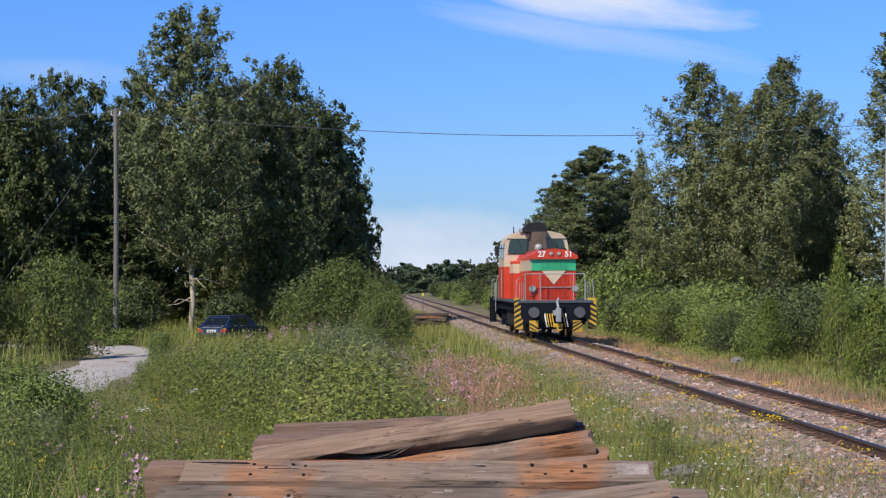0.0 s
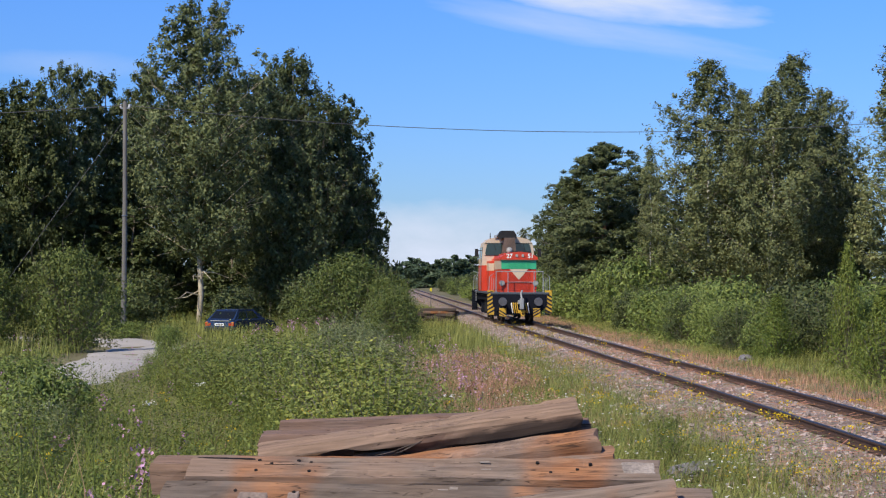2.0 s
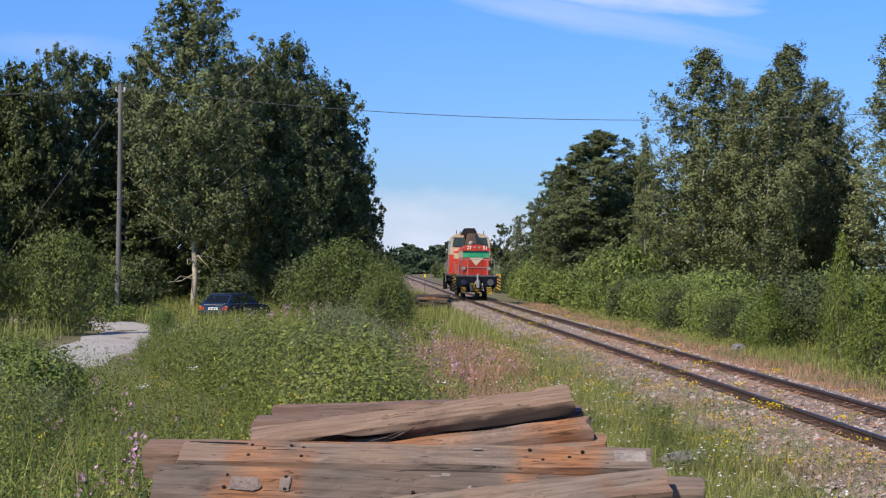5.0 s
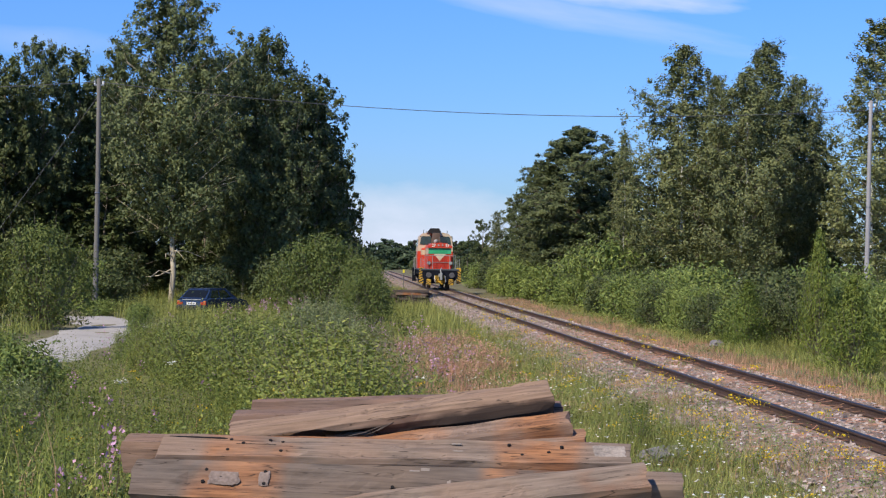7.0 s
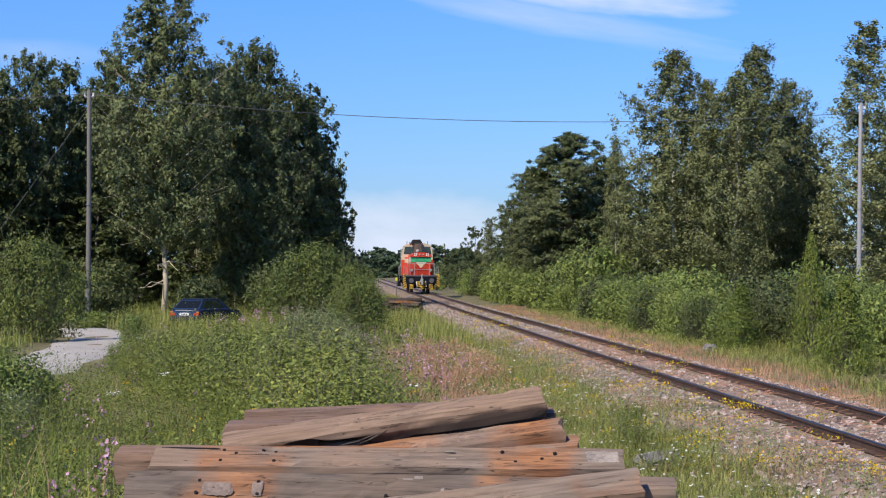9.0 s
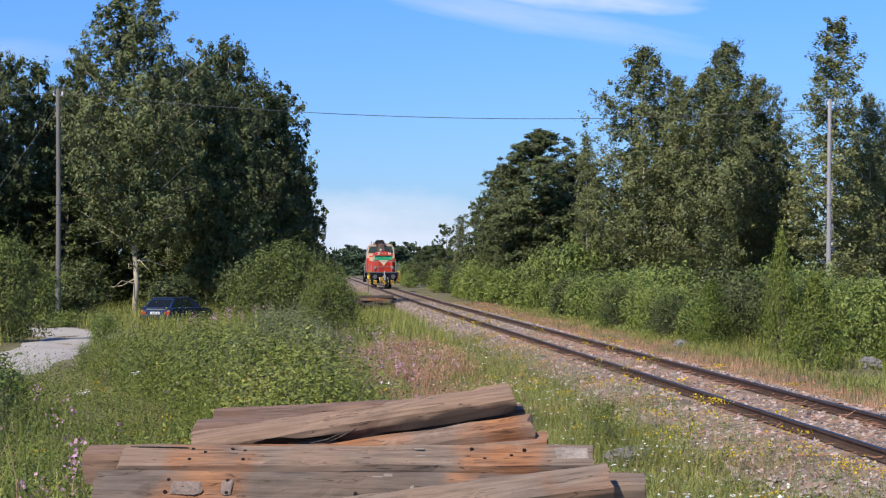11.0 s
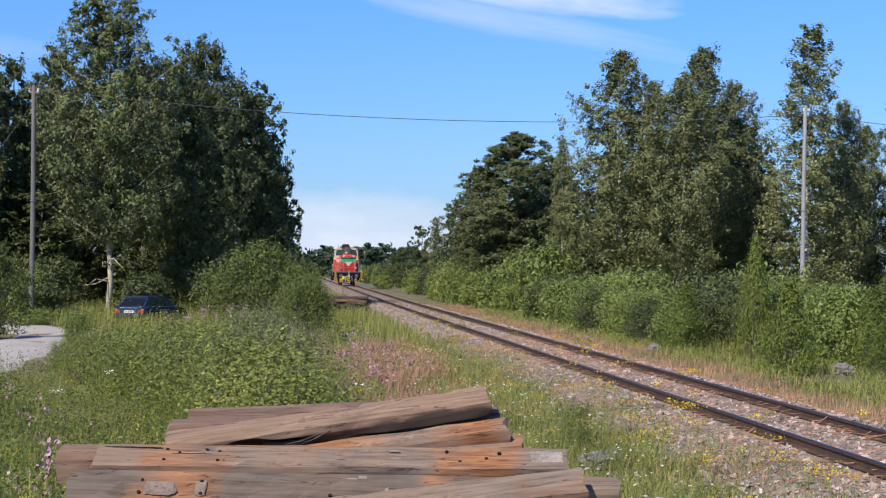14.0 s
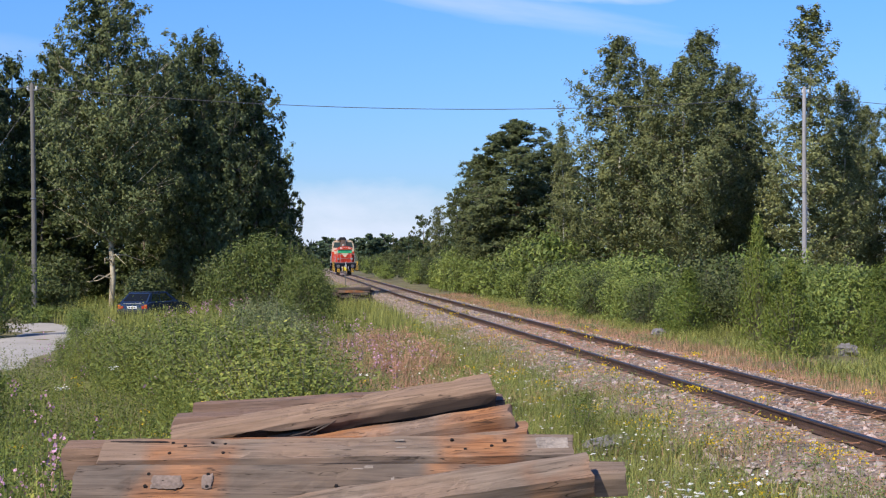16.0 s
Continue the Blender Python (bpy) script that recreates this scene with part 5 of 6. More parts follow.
# front edge: one rolled forward showing its plate seats, one flat above it
front = sleeper("grey sleeper with bolt holes and rusty plate marks", M_WOOD_DARK, 2.62, 0.235, 0.16, (-0.63, 8.36, 1.185), 47, -0.3, 0.3, 1,
                holes=[(-0.92, 0.055), (-0.93, -0.02), (-0.84, 0.02), (-0.61, 0.05), (-0.61, -0.025), (0.06, -0.03), (0.55, 0.03)], cracks=6,
                marks=[("plate_imprint", M_PLATE, "blue-grey imprint of a rail plate", -0.905, -0.74, -0.035, 0.055),
                       ("plate_imprint", M_PLATE, "blue-grey imprint of a rail plate", -0.64, -0.585, -0.035, 0.055),
                       ("chalk_mark", M_CHALK, "faint white chalk smear", 0.14, 0.20, 0.070, 0.082),
                       ("chalk_mark", M_CHALK, "faint white chalk smear", 0.20, 0.25, 0.076, 0.098),
                       ("chalk_mark", M_CHALK, "faint white chalk smear", 0.34, 0.36, 0.0, 0.03)])
second = sleeper("pale weathered sleeper with rusty bolt holes", M_WOOD_GREY, 2.50, 0.23, 0.15, (-0.58, 8.55, 1.325), 22, -0.2, 0.0, 2,
                 holes=[(-0.88, 0.055), (-0.885, -0.045), (-0.67, 0.06), (-0.60, 0.04), (-0.60, -0.05), (-0.81, 0.02), (0.61, 0.05), (0.89, 0.045), (0.82, -0.02), (0.68, -0.045)], cracks=6,
                 marks=[("bleached_end", M_PALE, "bleached worn end", 1.05, 1.235, -0.07, 0.085),
                        ("split", M_HOLE, "long dark split in the wood", -1.24, -0.90, 0.058, 0.076),
                        ("split", M_HOLE, "thin dark split in the wood", -0.86, -0.62, 0.004, 0.010),
                        ("chalk_mark", M_CHALK, "faint white chalk smear", 0.30, 0.36, 0.05, 0.062),
                        ("chalk_mark", M_CHALK, "faint white chalk smear", 0.31, 0.37, -0.025, -0.013)])
beam("split grey sleeper with worn pale end", M_WOOD_WARM, (-2.05, 8.66, 1.325), (0.30, 8.70, 1.32), 0.24, 0.17, 6, 3)
beam("brown sleeper with sawn end lying askew", M_WOOD_GREY, (-0.95, 8.20, 1.045), (0.735, 8.20, 1.275), 0.21, 0.15, 30, 4, cracks=6)
beam("short grey sleeper end poking from the stack", M_WOOD_GREY, (0.10, 8.40, 1.20), (0.93, 8.38, 1.225), 0.2, 0.13, 14, 5)

# upper layer
beam("reddish brown sleeper across the top of the stack", M_WOOD_TOP, (-1.48, 9.50, 1.475), (0.20, 9.50, 1.545), 0.24, 0.15, 0, 6)
beam("weathered brown sleeper on the upper layer", M_WOOD_TOP, (-1.55, 9.25, 1.425), (0.33, 9.25, 1.515), 0.24, 0.15, 4, 7,
     marks=[("splinter", M_SPLINT, "raw orange splinter on the edge", -0.42, -0.20, -0.10, -0.085)])
beam("dark grey sleeper under the raised log", M_WOOD_DARK, (-1.00, 9.04, 1.36), (0.17, 9.10, 1.497), 0.20, 0.12, 6, 9)
beam("pale brown sleeper sloping on the upper layer", M_WOOD_WARM, (-0.80, 8.84, 1.335), (0.36, 8.82, 1.510), 0.20, 0.095, 12, 8, cracks=7)
beam("rusty brown sleeper end on the upper layer", M_WOOD_WARM, (-0.45, 8.74, 1.335), (0.45, 8.76, 1.420), 0.18, 0.10, 12, 13)
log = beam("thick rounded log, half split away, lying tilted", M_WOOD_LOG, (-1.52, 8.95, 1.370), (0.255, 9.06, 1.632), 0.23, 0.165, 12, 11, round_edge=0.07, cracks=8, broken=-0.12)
for k in range(5):
    sb = bmesh.new()
    x0 = -0.20 + 0.022 * k
    tube(sb, [(x0 - 0.05, -0.118 + 0.004 * k, -0.030 - 0.005 * k), (x0 + 0.05, -0.125, -0.020 + 0.008 * math.sin(k * 2.1)), (x0 + 0.15 + 0.02 * math.sin(k * 3.0), -0.112, 0.004 + 0.004 * k)], 0.0030, 5)
    part("splinter", sb, M_WOOD_OLD, log, "jagged splinter at the break")

# far stack beside the line
rngf = random.Random(12)
for layer in range(7):
    for i in range(3 if layer < 5 else 2):
        sleeper("dark old sleeper stacked beside the line", M_WOOD_WARM if (layer, i) == (5, 0) else M_WOOD_OLD, rngf.uniform(1.9, 2.5), 0.24, 0.155,
                (-5.7 + rngf.uniform(-0.2, 0.2), 97 + 0.32 * i, -0.50 + 0.158 * layer), 0, rngf.uniform(-9, 9), 0, 80 + layer * 3 + i, cracks=2)

# ---- locomotive ----
def paint(name, c, rough=0.38, spread=0.14, grime=True):
    return mat(name, c, rough, spread=spread, scale=1.6, fine=22, bump=0.04, spec=0.5)


M_RED = paint("loco_red_paint", (0.58, 0.055, 0.022))
M_CREAM = paint("loco_cream_paint", (0.62, 0.50, 0.36))
M_GREEN = paint("loco_green_paint", (0.05, 0.42, 0.20))
M_FRAME = mat("loco_dark_frame", (0.008, 0.010, 0.017), 0.75, spread=0.4, scale=1.6, fine=22, bump=0.05, spec=0.15)
M_BLACK = mat("sooty_black", (0.02, 0.02, 0.021), 0.75, spread=0.4, scale=3, fine=30, bump=0.1)
M_SOOT = mat("brown_sooty_stack", (0.13, 0.095, 0.075), 0.8, spread=0.45, scale=2.5, fine=20, bump=0.15)
M_GREYRAIL = paint("grey_handrail", (0.30, 0.32, 0.33), 0.5)
M_HAZY = paint("hazard_yellow", (0.58, 0.35, 0.03), 0.6, 0.35)
M_HAZK = paint("hazard_black", (0.02, 0.02, 0.02), 0.5)
M_WHITEPAINT = paint("white_paint", (0.80, 0.79, 0.76), 0.5, 0.06)
M_BUFFER = mat("greasy_buffer_steel", (0.12, 0.12, 0.13), 0.55, 0.3, spread=0.3, scale=6, fine=30, bump=0.1)
M_DECK = paint("blue_grey_deck", (0.07, 0.085, 0.10), 0.6, 0.25)
M_WHEEL = mat("wheel_steel", (0.10, 0.075, 0.06), 0.6, 0.6, spread=0.4, scale=5, fine=40, bump=0.2)


def glass(name, tint, rough=0.05):
    m = bpy.data.materials.new(name)
    m.use_nodes = True
    b = m.node_tree.nodes["Principled BSDF"]
    b.inputs["Base Color"].default_value = (*tint, 1)
    b.inputs["Roughness"].default_value = rough
    b.inputs["Specular IOR Level"].default_value = 0.8
    b.inputs["Coat Weight"].default_value = 0.6
    return m


M_PANE = glass("dark_cab_glass", (0.015, 0.035, 0.035))
M_LENS = glass("clear_lamp_glass", (0.36, 0.36, 0.33), 0.15)
M_REDLENS = glass("red_lamp_glass", (0.45, 0.02, 0.015), 0.15)

loco = tagged(new("locomotive"), "red and cream diesel locomotive with green band, reversing away", "locomotive")


def P(name, material, build, parent=None, label="", smooth=False):
    bm = bmesh.new()
    build(bm)
    return part(name, bm, material, parent or loco, label, smooth)


# frame and deck
P("deck", M_DECK, lambda b: box(b, -1.56, 1.56, 0.55, 13.5, 1.50, 1.62, 0.02), label="dark blue-grey walkway deck")
P("side_sill", M_FRAME, lambda b: box(b, -1.40, -1.30, 1.2, 12.8, 1.12, 1.50, 0.01))
P("side_sill", M_FRAME, lambda b: box(b, 1.30, 1.40, 1.2, 12.8, 1.12, 1.50, 0.01))
for y0, y1 in ((0.58, 0.72), (13.3, 13.44)):
    P("buffer_beam", M_FRAME, lambda b: prism(b, [(-1.45, 1.50), (1.45, 1.50), (1.45, 0.95), (1.2, 0.62), (0.8, 0.42), (-0.8, 0.42), (-1.2, 0.62), (-1.45, 0.95)], y0, y1), label="dark blue buffer beam")
for y, sg in ((0.0, 1), (14.0, -1)):
    for x in (-0.95, 0.95):
        def buf(b, x=x, y=y, sg=sg):
            cyl(b, (x, y + sg * 0.05, 1.12), (x, y + sg * 0.60, 1.12), 0.11, 0.13, 16)
            cyl(b, (x, y + sg * 0.0, 1.12), (x, y + sg * 0.05, 1.12), 0.215, 0.225, 24)
            cyl(b, (x, y + sg * 0.45, 1.12), (x, y + sg * 0.60, 1.12), 0.19, 0.19, 16)
        P("buffer", M_BUFFER, buf, label="round dark steel buffer", smooth=False)
# coupler, hoses, guards at the end that faces the meadow
P("coupler", M_GREYRAIL, lambda b: (box(b, -0.12, 0.12, 0.05, 0.6, 0.98, 1.20, 0.03), box(b, -0.05, 0.17, -0.08, 0.15, 0.72, 1.30, 0.04), tube(b, [(0.05, 0.0, 1.30), (0.02, 0.15, 1.55), (0.10, 0.3, 1.70)], 0.05)), label="grey steel coupler hook and lever")
for k, (x, c) in enumerate(((-0.36, M_HAZY), (-0.25, M_HAZY), (0.32, M_HAZY), (-0.45, M_WHITEPAINT), (0.42, M_WHITEPAINT), (-0.15, M_HAZY))):
    P("air_hose", c, lambda b, x=x: tube(b, [(x, 0.5, 1.05), (x - 0.02, 0.32, 0.95), (x + 0.02, 0.26, 0.72), (x + 0.06, 0.30, 0.52)], 0.028), label="brake hose")
P("hose_bracket", M_HAZY, lambda b: (box(b, -0.14, 0.26, 0.20, 0.32, 0.50, 0.66, 0.03), tube(b, [(0.02, 0.2, 0.5), (0.1, 0.15, 0.36), (0.22, 0.2, 0.42), (0.24, 0.2, 0.62)], 0.04)), label="bright yellow coupling link")


def striped(parent_name, x0, x1, y0, z0, z1, n, lean, thick=0.04):
    """A yellow plate with slanting black stripes, each a flat piece on it."""
    plate = P(parent_name, M_HAZY, lambda b: box(b, x0, x1, y0, y0 + thick, z0, z1, 0.006), label="yellow and black striped guard plate")
    step = (z1 - z0) / n
    for i in range(n):
        za = z0 + i * step
        bm = bmesh.new()
        d = lean * (x1 - x0)
        zl, zr = za + max(0, -d), za + max(0, d)
        pts = [(x0, za), (x1, za + d), (x1, za + d + step * 0.48), (x0, za + step * 0.48)]
        pts = [(px, min(max(pz, z0), z1)) for px, pz in pts]
        if max(p[1] for p in pts) - min(p[1] for p in pts) < 0.02:
            continue
        a = [bm.verts.new((px, y0 - 0.004, pz)) for px, pz in pts]
        c = [bm.verts.new((px, y0 + 0.004, pz)) for px, pz in pts]
        bm.faces.new(a); bm.faces.new(c[::-1])
        for q in range(4):
            bm.faces.new((a[(q + 1) % 4], a[q], c[q], c[(q + 1) % 4]))
        part("stripe", bm, M_HAZK, plate)
    return plate


striped("step_guard", -1.72, -1.36, 0.62, 0.42, 1.72, 6, 0.55)
striped("step_guard", 1.36, 1.72, 0.62, 0.42, 1.72, 6, -0.55)
for x in (-1.55, 1.55):
    P("rear_step_guard", M_FRAME, lambda b: box(b, x - 0.17, x + 0.17, 13.36, 13.40, 0.42, 1.68, 0.006), label="dark back of a step guard")
striped("rail_guard", -1.10, -0.72, 0.50, 0.30, 0.78, 3, -0.6)
striped("rail_guard", 0.72, 1.10, 0.50, 0.30, 0.78, 3, 0.6)
for x in (-1.55, 1.55):
    for y in (0.9, 12.9):
        for z in (0.45, 0.85, 1.22):
            P("step", M_FRAME, lambda b: box(b, x - 0.14, x + 0.14, y - 0.25, y + 0.25, z, z + 0.04), label="dark steel step")

# long hood towards the meadow, cab, short hood behind
HX = 0.93
P("hood", M_RED, lambda b: prism(b, [(-HX, 1.62), (HX, 1.62), (HX, 3.45), (0.80, 3.62), (-0.80, 3.62), (-HX, 3.45)], 1.15, 7.6), label="red engine hood")
P("hood_stripe", M_CREAM, lambda b: box(b, -HX - 0.006, -HX + 0.02, 1.17, 7.6, 2.86, 3.32), label="cream band along the hood")
P("hood_stripe", M_CREAM, lambda b: box(b, HX - 0.02, HX + 0.006, 1.17, 7.6, 2.86, 3.32), label="cream band along the hood")
for side in (-1, 1):
    for i in range(6):
        P("hood_door", M_RED, lambda b, i=i: box(b, side * (HX + 0.004), side * (HX + 0.022), 1.5 + i, 2.42 + i, 1.75, 2.72, 0.006), label="red hood side door")
P("number_panel", M_RED, lambda b: prism(b, [(-1.02, 3.36), (1.02, 3.36), (1.00, 3.50), (0.62, 3.72), (0.0, 3.79), (-0.62, 3.72), (-1.00, 3.50)], 0.98, 1.75), label="red curved header panel")
P("radiator_top", M_RED, lambda b: box(b, -0.75, 0.75, 2.0, 5.2, 3.60, 3.72, 0.03))
P("vent_grille", M_BLACK, lambda b: box(b, 0.05, 0.85, 3.4, 6.4, 3.62, 3.86, 0.05), label="black roof vent")
P("grille_band", M_GREEN, lambda b: box(b, -0.94, 0.94, 1.118, 1.15, 2.86, 3.32, 0.005), label="green painted grille band")
P("band_line", M_CREAM, lambda b: box(b, -0.95, 0.95, 1.105, 1.15, 3.32, 3.36, 0.003), label="cream line above the band")
slats = P("grille", M_RED, lambda b: [box(b, -0.58 + 0.055 * i, -0.555 + 0.055 * i, 1.122, 1.15, 1.70, 2.84) for i in range(22)] and None, label="red vertical grille slats")
for i in range(22):
    P("green_slat", M_GREEN, lambda b, i=i: box(b, -0.58 + 0.055 * i, -0.555 + 0.055 * i, 1.098, 1.12, 2.88, 3.30))


def vee(b):
    a = [b.verts.new(v) for v in ((-0.50, 1.106, 2.855), (0.50, 1.106, 2.855), (0.0, 1.106, 2.28))]
    c = [b.verts.new(v) for v in ((-0.50, 1.15, 2.855), (0.50, 1.15, 2.855), (0.0, 1.15, 2.28))]
    b.faces.new(a); b.faces.new(c[::-1])
    for q in range(3):
        b.faces.new((a[(q + 1) % 3], a[q], c[q], c[(q + 1) % 3]))
    bmesh.ops.recalc_face_normals(b, faces=b.faces[:])


P("chevron", M_CREAM, vee, label="cream chevron pointing down")
for x in (-0.90, 0.90):
    P("headlight", M_LENS, lambda b: cyl(b, (x, 1.02, 2.10), (x, 1.15, 2.10), 0.115, 0.135, 20), label="round clear headlight")
    P("headlight_rim", M_GREYRAIL, lambda b: cyl(b, (x, 1.04, 2.10), (x, 1.16, 2.10), 0.145, 0.15, 20), label="grey lamp rim")
    P("tail_light", M_REDLENS, lambda b: cyl(b, (x, 1.08, 1.84), (x, 1.16, 1.84), 0.065, 0.07, 14), label="red tail lamp")
for x in (-0.13, 0.20):
    P("top_headlight", M_LENS, lambda b: cyl(b, (x, 0.93, 3.58), (x, 1.1, 3.58), 0.075, 0.08, 16), label="small round upper lamp")


def digits(text, x, z):
    cu = bpy.data.curves.new("digits", "FONT")
    cu.body, cu.size, cu.align_x, cu.align_y, cu.extrude, cu.offset = text, 0.33, "CENTER", "CENTER", 0.006, 0.010
    tmp = bpy.data.objects.new("digits", cu)
    scene.collection.objects.link(tmp)
    me = bpy.data.meshes.new_from_object(tmp)
    bpy.data.objects.remove(tmp)
    me.materials.append(M_WHITEPAINT)
    ob = part_mesh("digits", me, loco, "white painted digits", pose(x, 0.972, z, 90, 0, 0))
    return ob


digits("27", -0.52, 3.545)
digits("51", 0.62, 3.545)

# cab
P("cab_lower", M_RED, lambda b: box(b, -1.525, 1.525, 7.6, 10.4, 1.62, 3.10, 0.02), label="red lower cab body")
P("cab_upper", M_CREAM, lambda b: prism(b, [(-1.52, 3.10), (1.52, 3.10), (1.51, 3.5), (1.46, 4.08), (1.38, 4.40), (1.14, 4.62), (0.6, 4.74), (-0.6, 4.74), (-1.14, 4.62), (-1.38, 4.40), (-1.46, 4.08), (-1.51, 3.5)], 7.6, 10.4), label="cream upper cab with rounded roof")
for x0, x1, lab in ((-1.34, -0.36, "front"), (0.36, 1.34, "front")):
    def win(b, x0=x0, x1=x1):
        o, i_ = (x0, x1) if x0 < 0 else (x1, x0)
        sg = 1 if o > 0 else -1
        prism(b, [(o - sg * 0.05, 3.70), (i_ + sg * 0.06, 3.70), (i_, 3.76), (i_, 4.30), (i_ + sg * 0.05, 4.36), (o * 0.93 - sg * 0.10, 4.36), (o * 0.93, 4.28), (o, 3.78)], 7.565, 7.61)
    P("cab_window", M_PANE, win, label="dark cab windscreen")
    for z0, z1 in ((3.665, 3.70), (4.36, 4.39)):
        P("window_frame", M_BLACK, lambda b: box(b, x0 - 0.03, x1 + 0.03, 7.572, 7.60, z0, z1), label="black rubber window frame")
    P("wiper", M_BLACK, lambda b: tube(b, [((x0 + x1) / 2, 7.55, 4.36), ((x0 + x1) / 2 + 0.12, 7.55, 3.95)], 0.012, 5), label="thin black wiper")
for sx in (-1, 1):
    for y0, y1 in ((7.9, 8.7), (9.2, 10.1)):
        P("side_window", M_PANE, lambda b: prism(b, [(sx * 1.40, 3.50), (sx * 1.525, 3.50), (sx * 1.475, 4.15), (sx * 1.40, 4.15)], y0, y1), label="dark cab side window")
    P("mirror", M_BLACK, lambda b: (box(b, sx * 1.72, sx * 1.92, 7.75, 7.80, 3.60, 4.05, 0.02), tube(b, [(sx * 1.48, 7.9, 3.95), (sx * 1.80, 7.80, 3.95)], 0.02)), label="black rear-view mirror")
    P("cab_handrail", M_GREYRAIL, lambda b: tube(b, [(sx * 1.62, 7.7, 1.7), (sx * 1.62, 7.7, 3.0)], 0.02), label="grey grab rail")
P("exhaust_stack", M_SOOT, lambda b: prism(b, [(-0.40, 3.60), (0.40, 3.60), (0.33, 4.30), (0.31, 4.68), (-0.31, 4.68), (-0.35, 4.30)], 6.7, 7.55), label="brown sooty exhaust stack")
P("exhaust_hood", M_BLACK, lambda b: prism(b, [(-0.62, 4.66), (0.40, 4.66), (0.40, 4.84), (0.24, 5.08), (-0.44, 5.08), (-0.62, 4.84)], 6.75, 8.3), label="black sooty exhaust hood")
P("roof_lamp", M_LENS, lambda b: bmesh.ops.create_uvsphere(b, u_segments=16, v_segments=10, radius=0.19, matrix=Matrix.Translation((-0.02, 6.62, 3.94))), label="white round dome lamp", smooth=True)
for x, y, hgt in ((-1.0, 8.2, 0.35), (1.05, 8.3, 0.30), (-0.7, 8.6, 0.26)):
    P("antenna", M_BLACK, lambda b: cyl(b, (x, y, 4.60), (x, y, 4.62 + hgt), 0.03, 0.02, 8), label="short roof antenna")
P("horn", M_GREYRAIL, lambda b: (cyl(b, (-0.75, 7.9, 4.74), (-0.75, 7.5, 4.76), 0.03, 0.09, 12), cyl(b, (-0.75, 7.9, 4.6), (-0.75, 7.9, 4.76), 0.03, 0.03, 8)), label="grey roof horn")
P("short_hood", M_RED, lambda b: prism(b, [(-HX, 1.62), (HX, 1.62), (HX, 3.40), (0.80, 3.58), (-0.80, 3.58), (-HX, 3.40)], 10.4, 12.9), label="red short hood")
P("side_box", M_RED, lambda b: box(b, -1.25, -0.94, 5.9, 7.6, 1.62, 3.35, 0.04), label="red equipment box beside the hood")
P("side_box_band", M_CREAM, lambda b: box(b, -1.256, -0.96, 5.894, 7.6, 2.78, 3.20, 0.004), label="cream band on the box")

# handrails
def rails_at(y, sg):
    z0, z1 = 1.62, 2.72
    for x in (-0.62, 0.78):
        P("handrail_post", M_GREYRAIL, lambda b: tube(b, [(x, y, z0), (x, y, z1)], 0.022))
    P("handrail", M_GREYRAIL, lambda b: (tube(b, [(-1.25, y, z1), (1.25, y, z1)], 0.022), tube(b, [(-0.62, y, 2.16), (0.78, y, 2.16)], 0.016)), label="grey front handrail")
    for x in (-1, 1):
        P("corner_rail", M_GREYRAIL, lambda b: (tube(b, [(x * 1.64, y + sg * 0.1, z0), (x * 1.60, y + sg * 0.1, 2.45), (x * 1.25, y, z1), (x * 1.25, y, z0)], 0.022),
                                              [tube(b, [(x * (1.30 + 0.09 * k), y + sg * 0.12, z0), (x * (1.30 + 0.09 * k), y + sg * 0.12, 2.4)], 0.012, 6) for k in range(3)]), label="grey curved corner rail")


rails_at(0.68, 1)
rails_at(13.35, -1)
for sx in (-1, 1):
    P("rear_side_rail", M_GREYRAIL, lambda b: (tube(b, [(sx * 1.66, 10.5, 1.0), (sx * 1.66, 10.5, 2.3), (sx * 1.50, 10.8, 2.70), (sx * 1.50, 12.8, 2.70)], 0.02)), label="grey rear handrail")

# running gear
P("fuel_tank", M_BLACK, lambda b: box(b, -1.30, 1.30, 5.6, 8.6, 0.45, 1.15, 0.08), label="black fuel tank")
wheelsets = []
for yc in (3.4, 10.6):
    for sx in (-1, 1):
        P("bogie_frame", M_FRAME, lambda b: (prism(b, [(sx * 1.02, 0.62), (sx * 1.14, 0.62), (sx * 1.14, 0.92), (sx * 1.02, 0.92)], yc - 1.9, yc + 1.9),
                                           [box(b, sx * 1.03, sx * 1.26, yc + d - 0.17, yc + d + 0.17, 0.32, 0.74, 0.03) for d in (-1.2, 1.2)],
                                           [cyl(b, (sx * 1.18, yc + d, 0.74), (sx * 1.18, yc + d, 1.12), 0.10, 0.10, 10) for d in (-0.7, 0.7)]), label="dark bogie frame with springs")
    for d in (-1.2, 1.2):
        ws = P("wheelset", M_WHEEL, lambda b: (cyl(b, (-1.0, 0, 0), (1.0, 0, 0), 0.08, 0.08, 12),
                                              [cyl(b, (s * 0.73, 0, 0), (s * 0.86, 0, 0), 0.49 if s > 0 else 0.49, 0.49, 28) for s in (-1, 1)],
                                              [cyl(b, (s * 0.70, 0, 0), (s * 0.73, 0, 0), 0.515, 0.515, 28) for s in (-1, 1)],
                                              [box(b, s * 0.865 - 0.01, s * 0.865 + 0.01, -0.05, 0.05, -0.40, 0.40) for s in (-1, 1)]), label="worn steel wheelset")
        ws.location = (0, yc + d, 0.49)
        wheelsets.append((ws, yc + d))

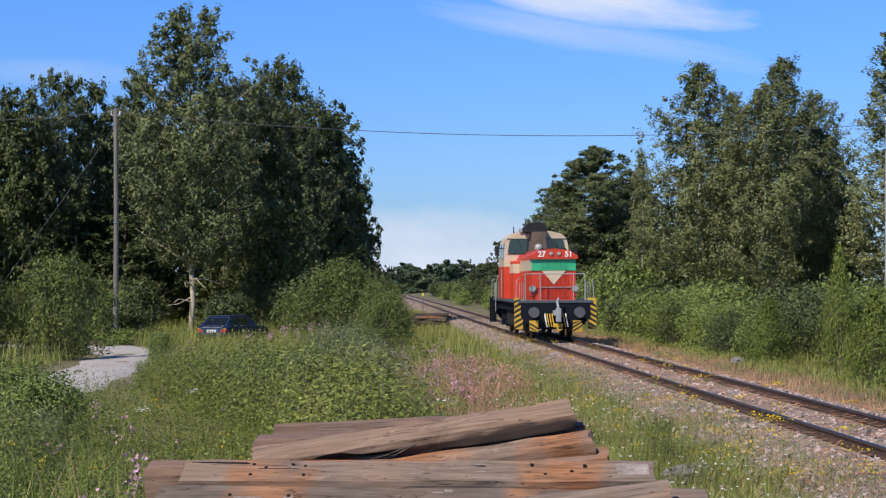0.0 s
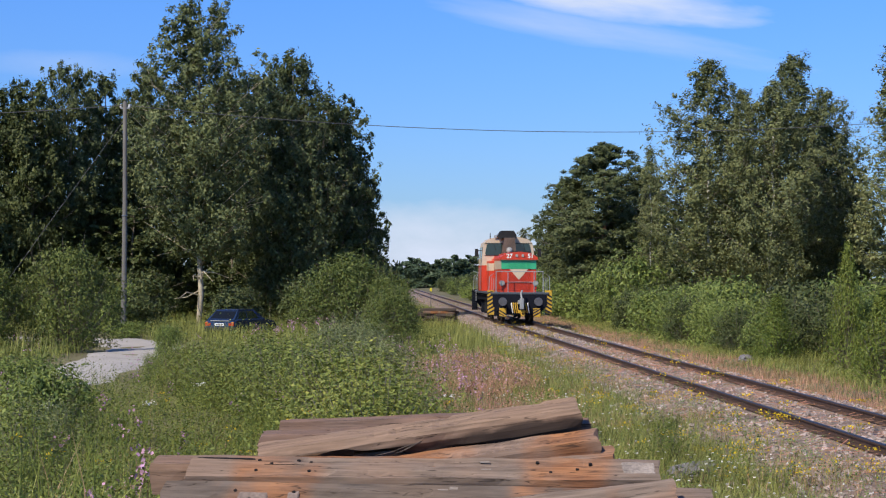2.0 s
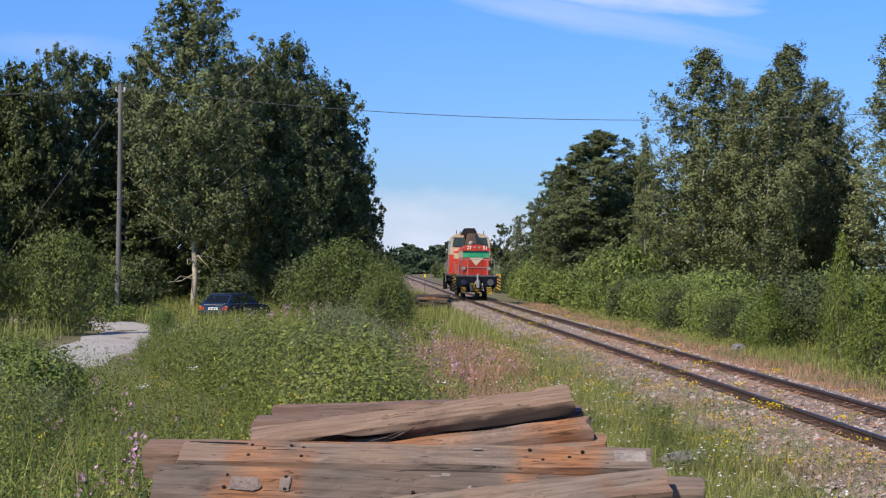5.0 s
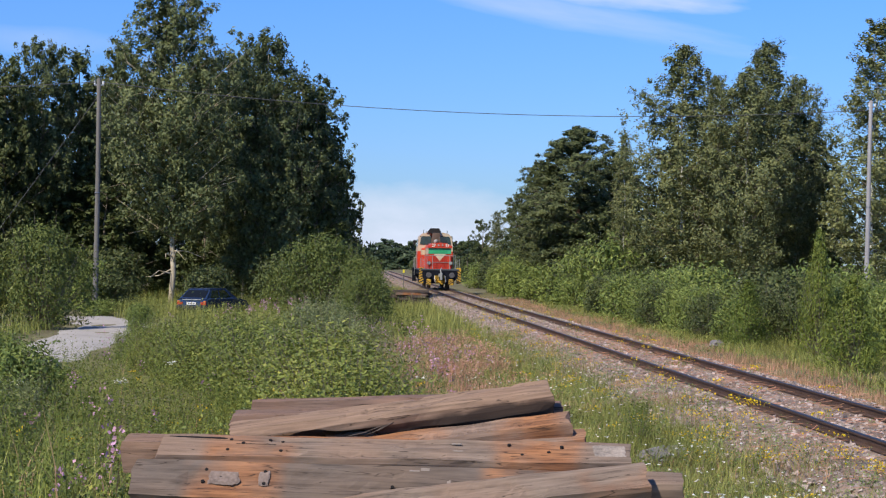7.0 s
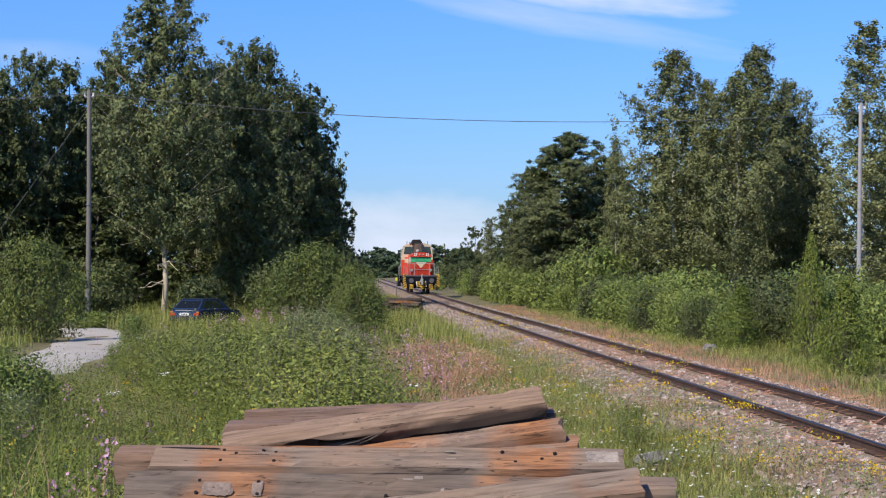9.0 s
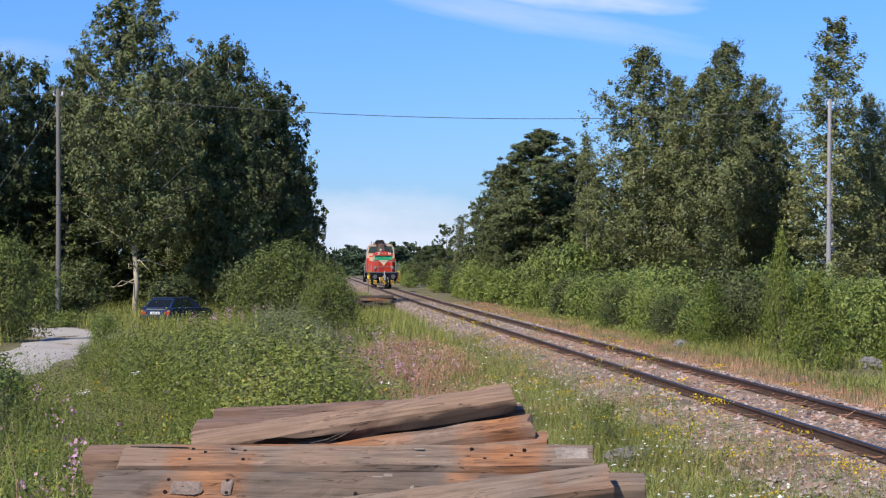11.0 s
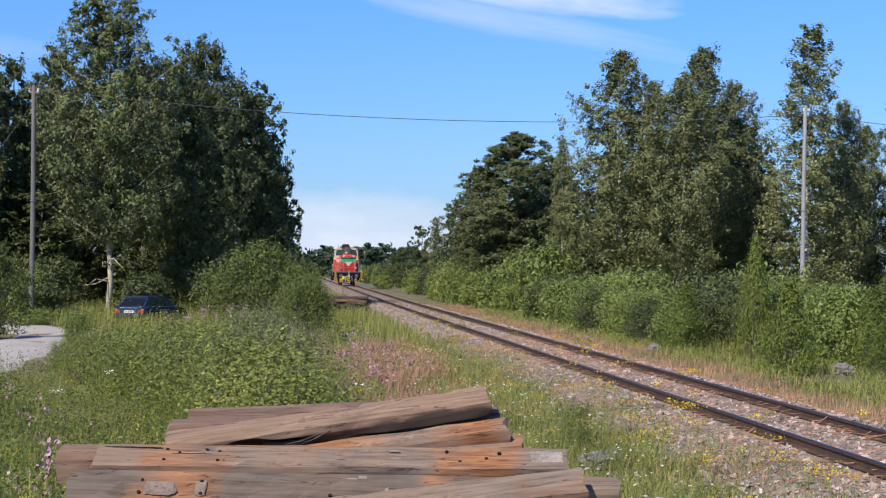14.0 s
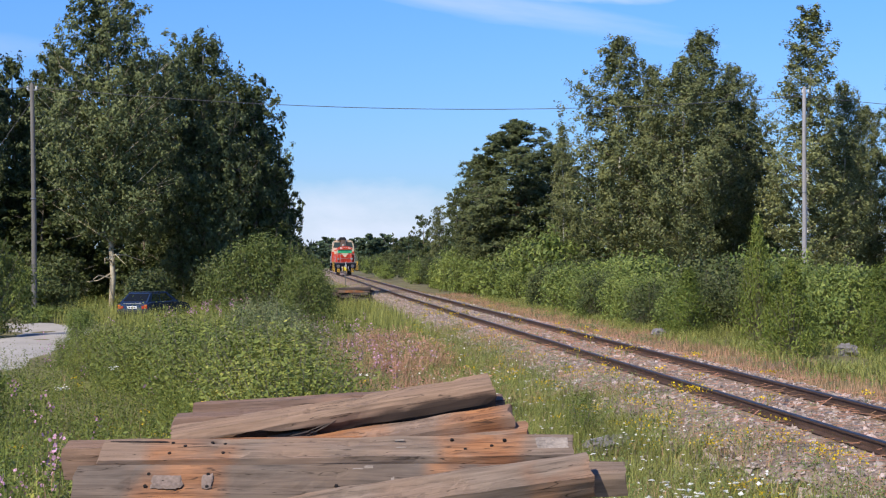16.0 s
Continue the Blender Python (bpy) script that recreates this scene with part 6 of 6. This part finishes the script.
# ---- parked car ----
def parked_car(x, y, turn):
    car = tagged(new("car"), "dark blue hatchback parked in tall grass", "car")
    car.matrix_basis = pose(x, y, float(land(x, y)) + 0.0, 0, 0, turn)
    M_CAR = mat("dark_blue_car_paint", (0.018, 0.035, 0.085), 0.25, spread=0.15, scale=2, fine=30, bump=0.0, spec=0.6)
    M_BUMP = mat("black_bumper", (0.03, 0.03, 0.032), 0.6, spread=0.2, bump=0.05)
    M_TAIL = glass("tail_lamp_glass", (0.45, 0.05, 0.02), 0.2)
    M_ORANGE = glass("indicator_glass", (0.65, 0.20, 0.03), 0.2)
    M_DARKGLASS = mat("dark_tinted_glass", (0.01, 0.012, 0.014), 0.18, spread=0.1, bump=0.0, spec=0.25)
    M_RUB = mat("tyre_rubber", (0.02, 0.02, 0.02), 0.85, spread=0.2, bump=0.1)

    def C(name, material, build, parent=None, label=""):
        bm = bmesh.new()
        build(bm)
        return part(name, bm, material, parent or car, label)

    def body(b):
        # side outline in y (length, rear at 0) and z, pushed across x with rounded shoulders
        out = [(0.05, 0.35), (0.0, 0.55), (0.03, 0.86), (0.35, 0.92), (3.2, 0.90), (4.0, 0.78), (4.25, 0.60), (4.25, 0.35)]
        rings = []
        for xx, k in ((-0.84, 0.96), (-0.78, 1.0), (0.78, 1.0), (0.84, 0.96)):
            rings.append([b.verts.new((xx, 2.1 + (yy - 2.1) * k, 0.35 + (zz - 0.35) * k)) for yy, zz in out])
        n = len(out)
        for r0, r1 in zip(rings, rings[1:]):
            for i in range(n):
                b.faces.new((r0[i], r0[(i + 1) % n], r1[(i + 1) % n], r1[i]))
        b.faces.new(rings[0][::-1]); b.faces.new(rings[-1])
        bmesh.ops.recalc_face_normals(b, faces=b.faces[:])

    def cabin(b):
        low = [(-0.76, 0.12, 0.90), (0.76, 0.12, 0.90), (0.76, 3.1, 0.90), (-0.76, 3.1, 0.90)]
        high = [(-0.60, 0.75, 1.36), (0.60, 0.75, 1.36), (0.60, 2.25, 1.38), (-0.60, 2.25, 1.38)]
        a, c = [b.verts.new(v) for v in low], [b.verts.new(v) for v in high]
        b.faces.new(a); b.faces.new(c[::-1])
        for i in range(4):
            b.faces.new((a[(i + 1) % 4], a[i], c[i], c[(i + 1) % 4]))
        bmesh.ops.recalc_face_normals(b, faces=b.faces[:])

    C("body", M_CAR, body)
    C("cabin", M_CAR, cabin)
    C("roof", M_CAR, lambda b: box(b, -0.62, 0.62, 0.72, 2.28, 1.37, 1.40, 0.012), label="dark blue roof panel")

    def pane(b, pts):
        vs = [b.verts.new(v) for v in pts]
        f = b.faces.new(vs)
        r = bmesh.ops.extrude_face_region(b, geom=[f])
        nrm = f.normal.copy()
        f.normal_update()
        for v in [g for g in r["geom"] if isinstance(g, bmesh.types.BMVert)]:
            v.co += f.normal * 0.012
        bmesh.ops.recalc_face_normals(b, faces=b.faces[:])

    C("rear_window", M_DARKGLASS, lambda b: pane(b, [(-0.66, 0.185, 0.95), (0.66, 0.185, 0.95), (0.56, 0.66, 1.31), (-0.56, 0.66, 1.31)]), label="dark rear window")
    for s in (-1, 1):
        for y0, y1, a, c in ((0.50, 1.35, 0.85, 1.40), (1.45, 2.55, 1.48, 2.10)):
            C("side_window", M_PANE, lambda b: pane(b, [(s * 0.752, y0, 0.94), (s * 0.752, y1, 0.94), (s * 0.632, c, 1.30), (s * 0.632, a, 1.30)]), label="dark side window")
        C("tail_light", M_TAIL, lambda b: box(b, s * 0.50, s * 0.80, -0.015, 0.08, 0.60, 0.74, 0.01), label="red tail light")
        C("indicator", M_ORANGE, lambda b: box(b, s * 0.66, s * 0.80, -0.018, 0.08, 0.745, 0.80, 0.008), label="orange indicator")
        for yy in (0.72, 3.4):
            wheel = C("wheel", M_RUB, lambda b: cyl(b, (s * 0.66, yy, 0.30), (s * 0.85, yy, 0.30), 0.30, 0.30, 20), label="black tyre")
            C("rim", M_STEEL, lambda b: cyl(b, (s * 0.80, yy, 0.30), (s * 0.862, yy, 0.30), 0.18, 0.17, 16), wheel, "grey wheel rim")
    C("bumper", M_BUMP, lambda b: box(b, -0.84, 0.84, -0.08, 0.15, 0.36, 0.56, 0.04), label="black rear bumper")
    plate = C("number_plate", M_WHITEPAINT, lambda b: box(b, -0.26, 0.26, -0.03, 0.0, 0.61, 0.73, 0.004), label="white plate with plain dark bars")
    for k in range(3):
        C("bar", M_BUMP, lambda b: box(b, -0.19 + 0.14 * k, -0.09 + 0.14 * k, -0.034, -0.03, 0.645, 0.695), plate)
    C("boot_strip", M_STEEL, lambda b: box(b, -0.52, 0.52, -0.012, 0.06, 0.83, 0.87, 0.008), label="pale strip across the boot")
    return car


parked_car(-15.2, 77.5, -20)


def motions():
    speed = 9.25
    rows = []
    for i in range(33):
        y = 66.5 + speed * i * 0.5
        rows.append((i * 0.5, pose(float(track_x(y)), y, 0, 0, 0, 5.85)))
    walk(loco, rows)
    # the wheels roll as the engine goes
    for ws, y in wheelsets:
        walk(ws, [(k / 15, pose(0, y, 0.49, -math.degrees(speed * k / 15 / 0.49) % 360, 0, 0)) for k in range(241)])


motions()
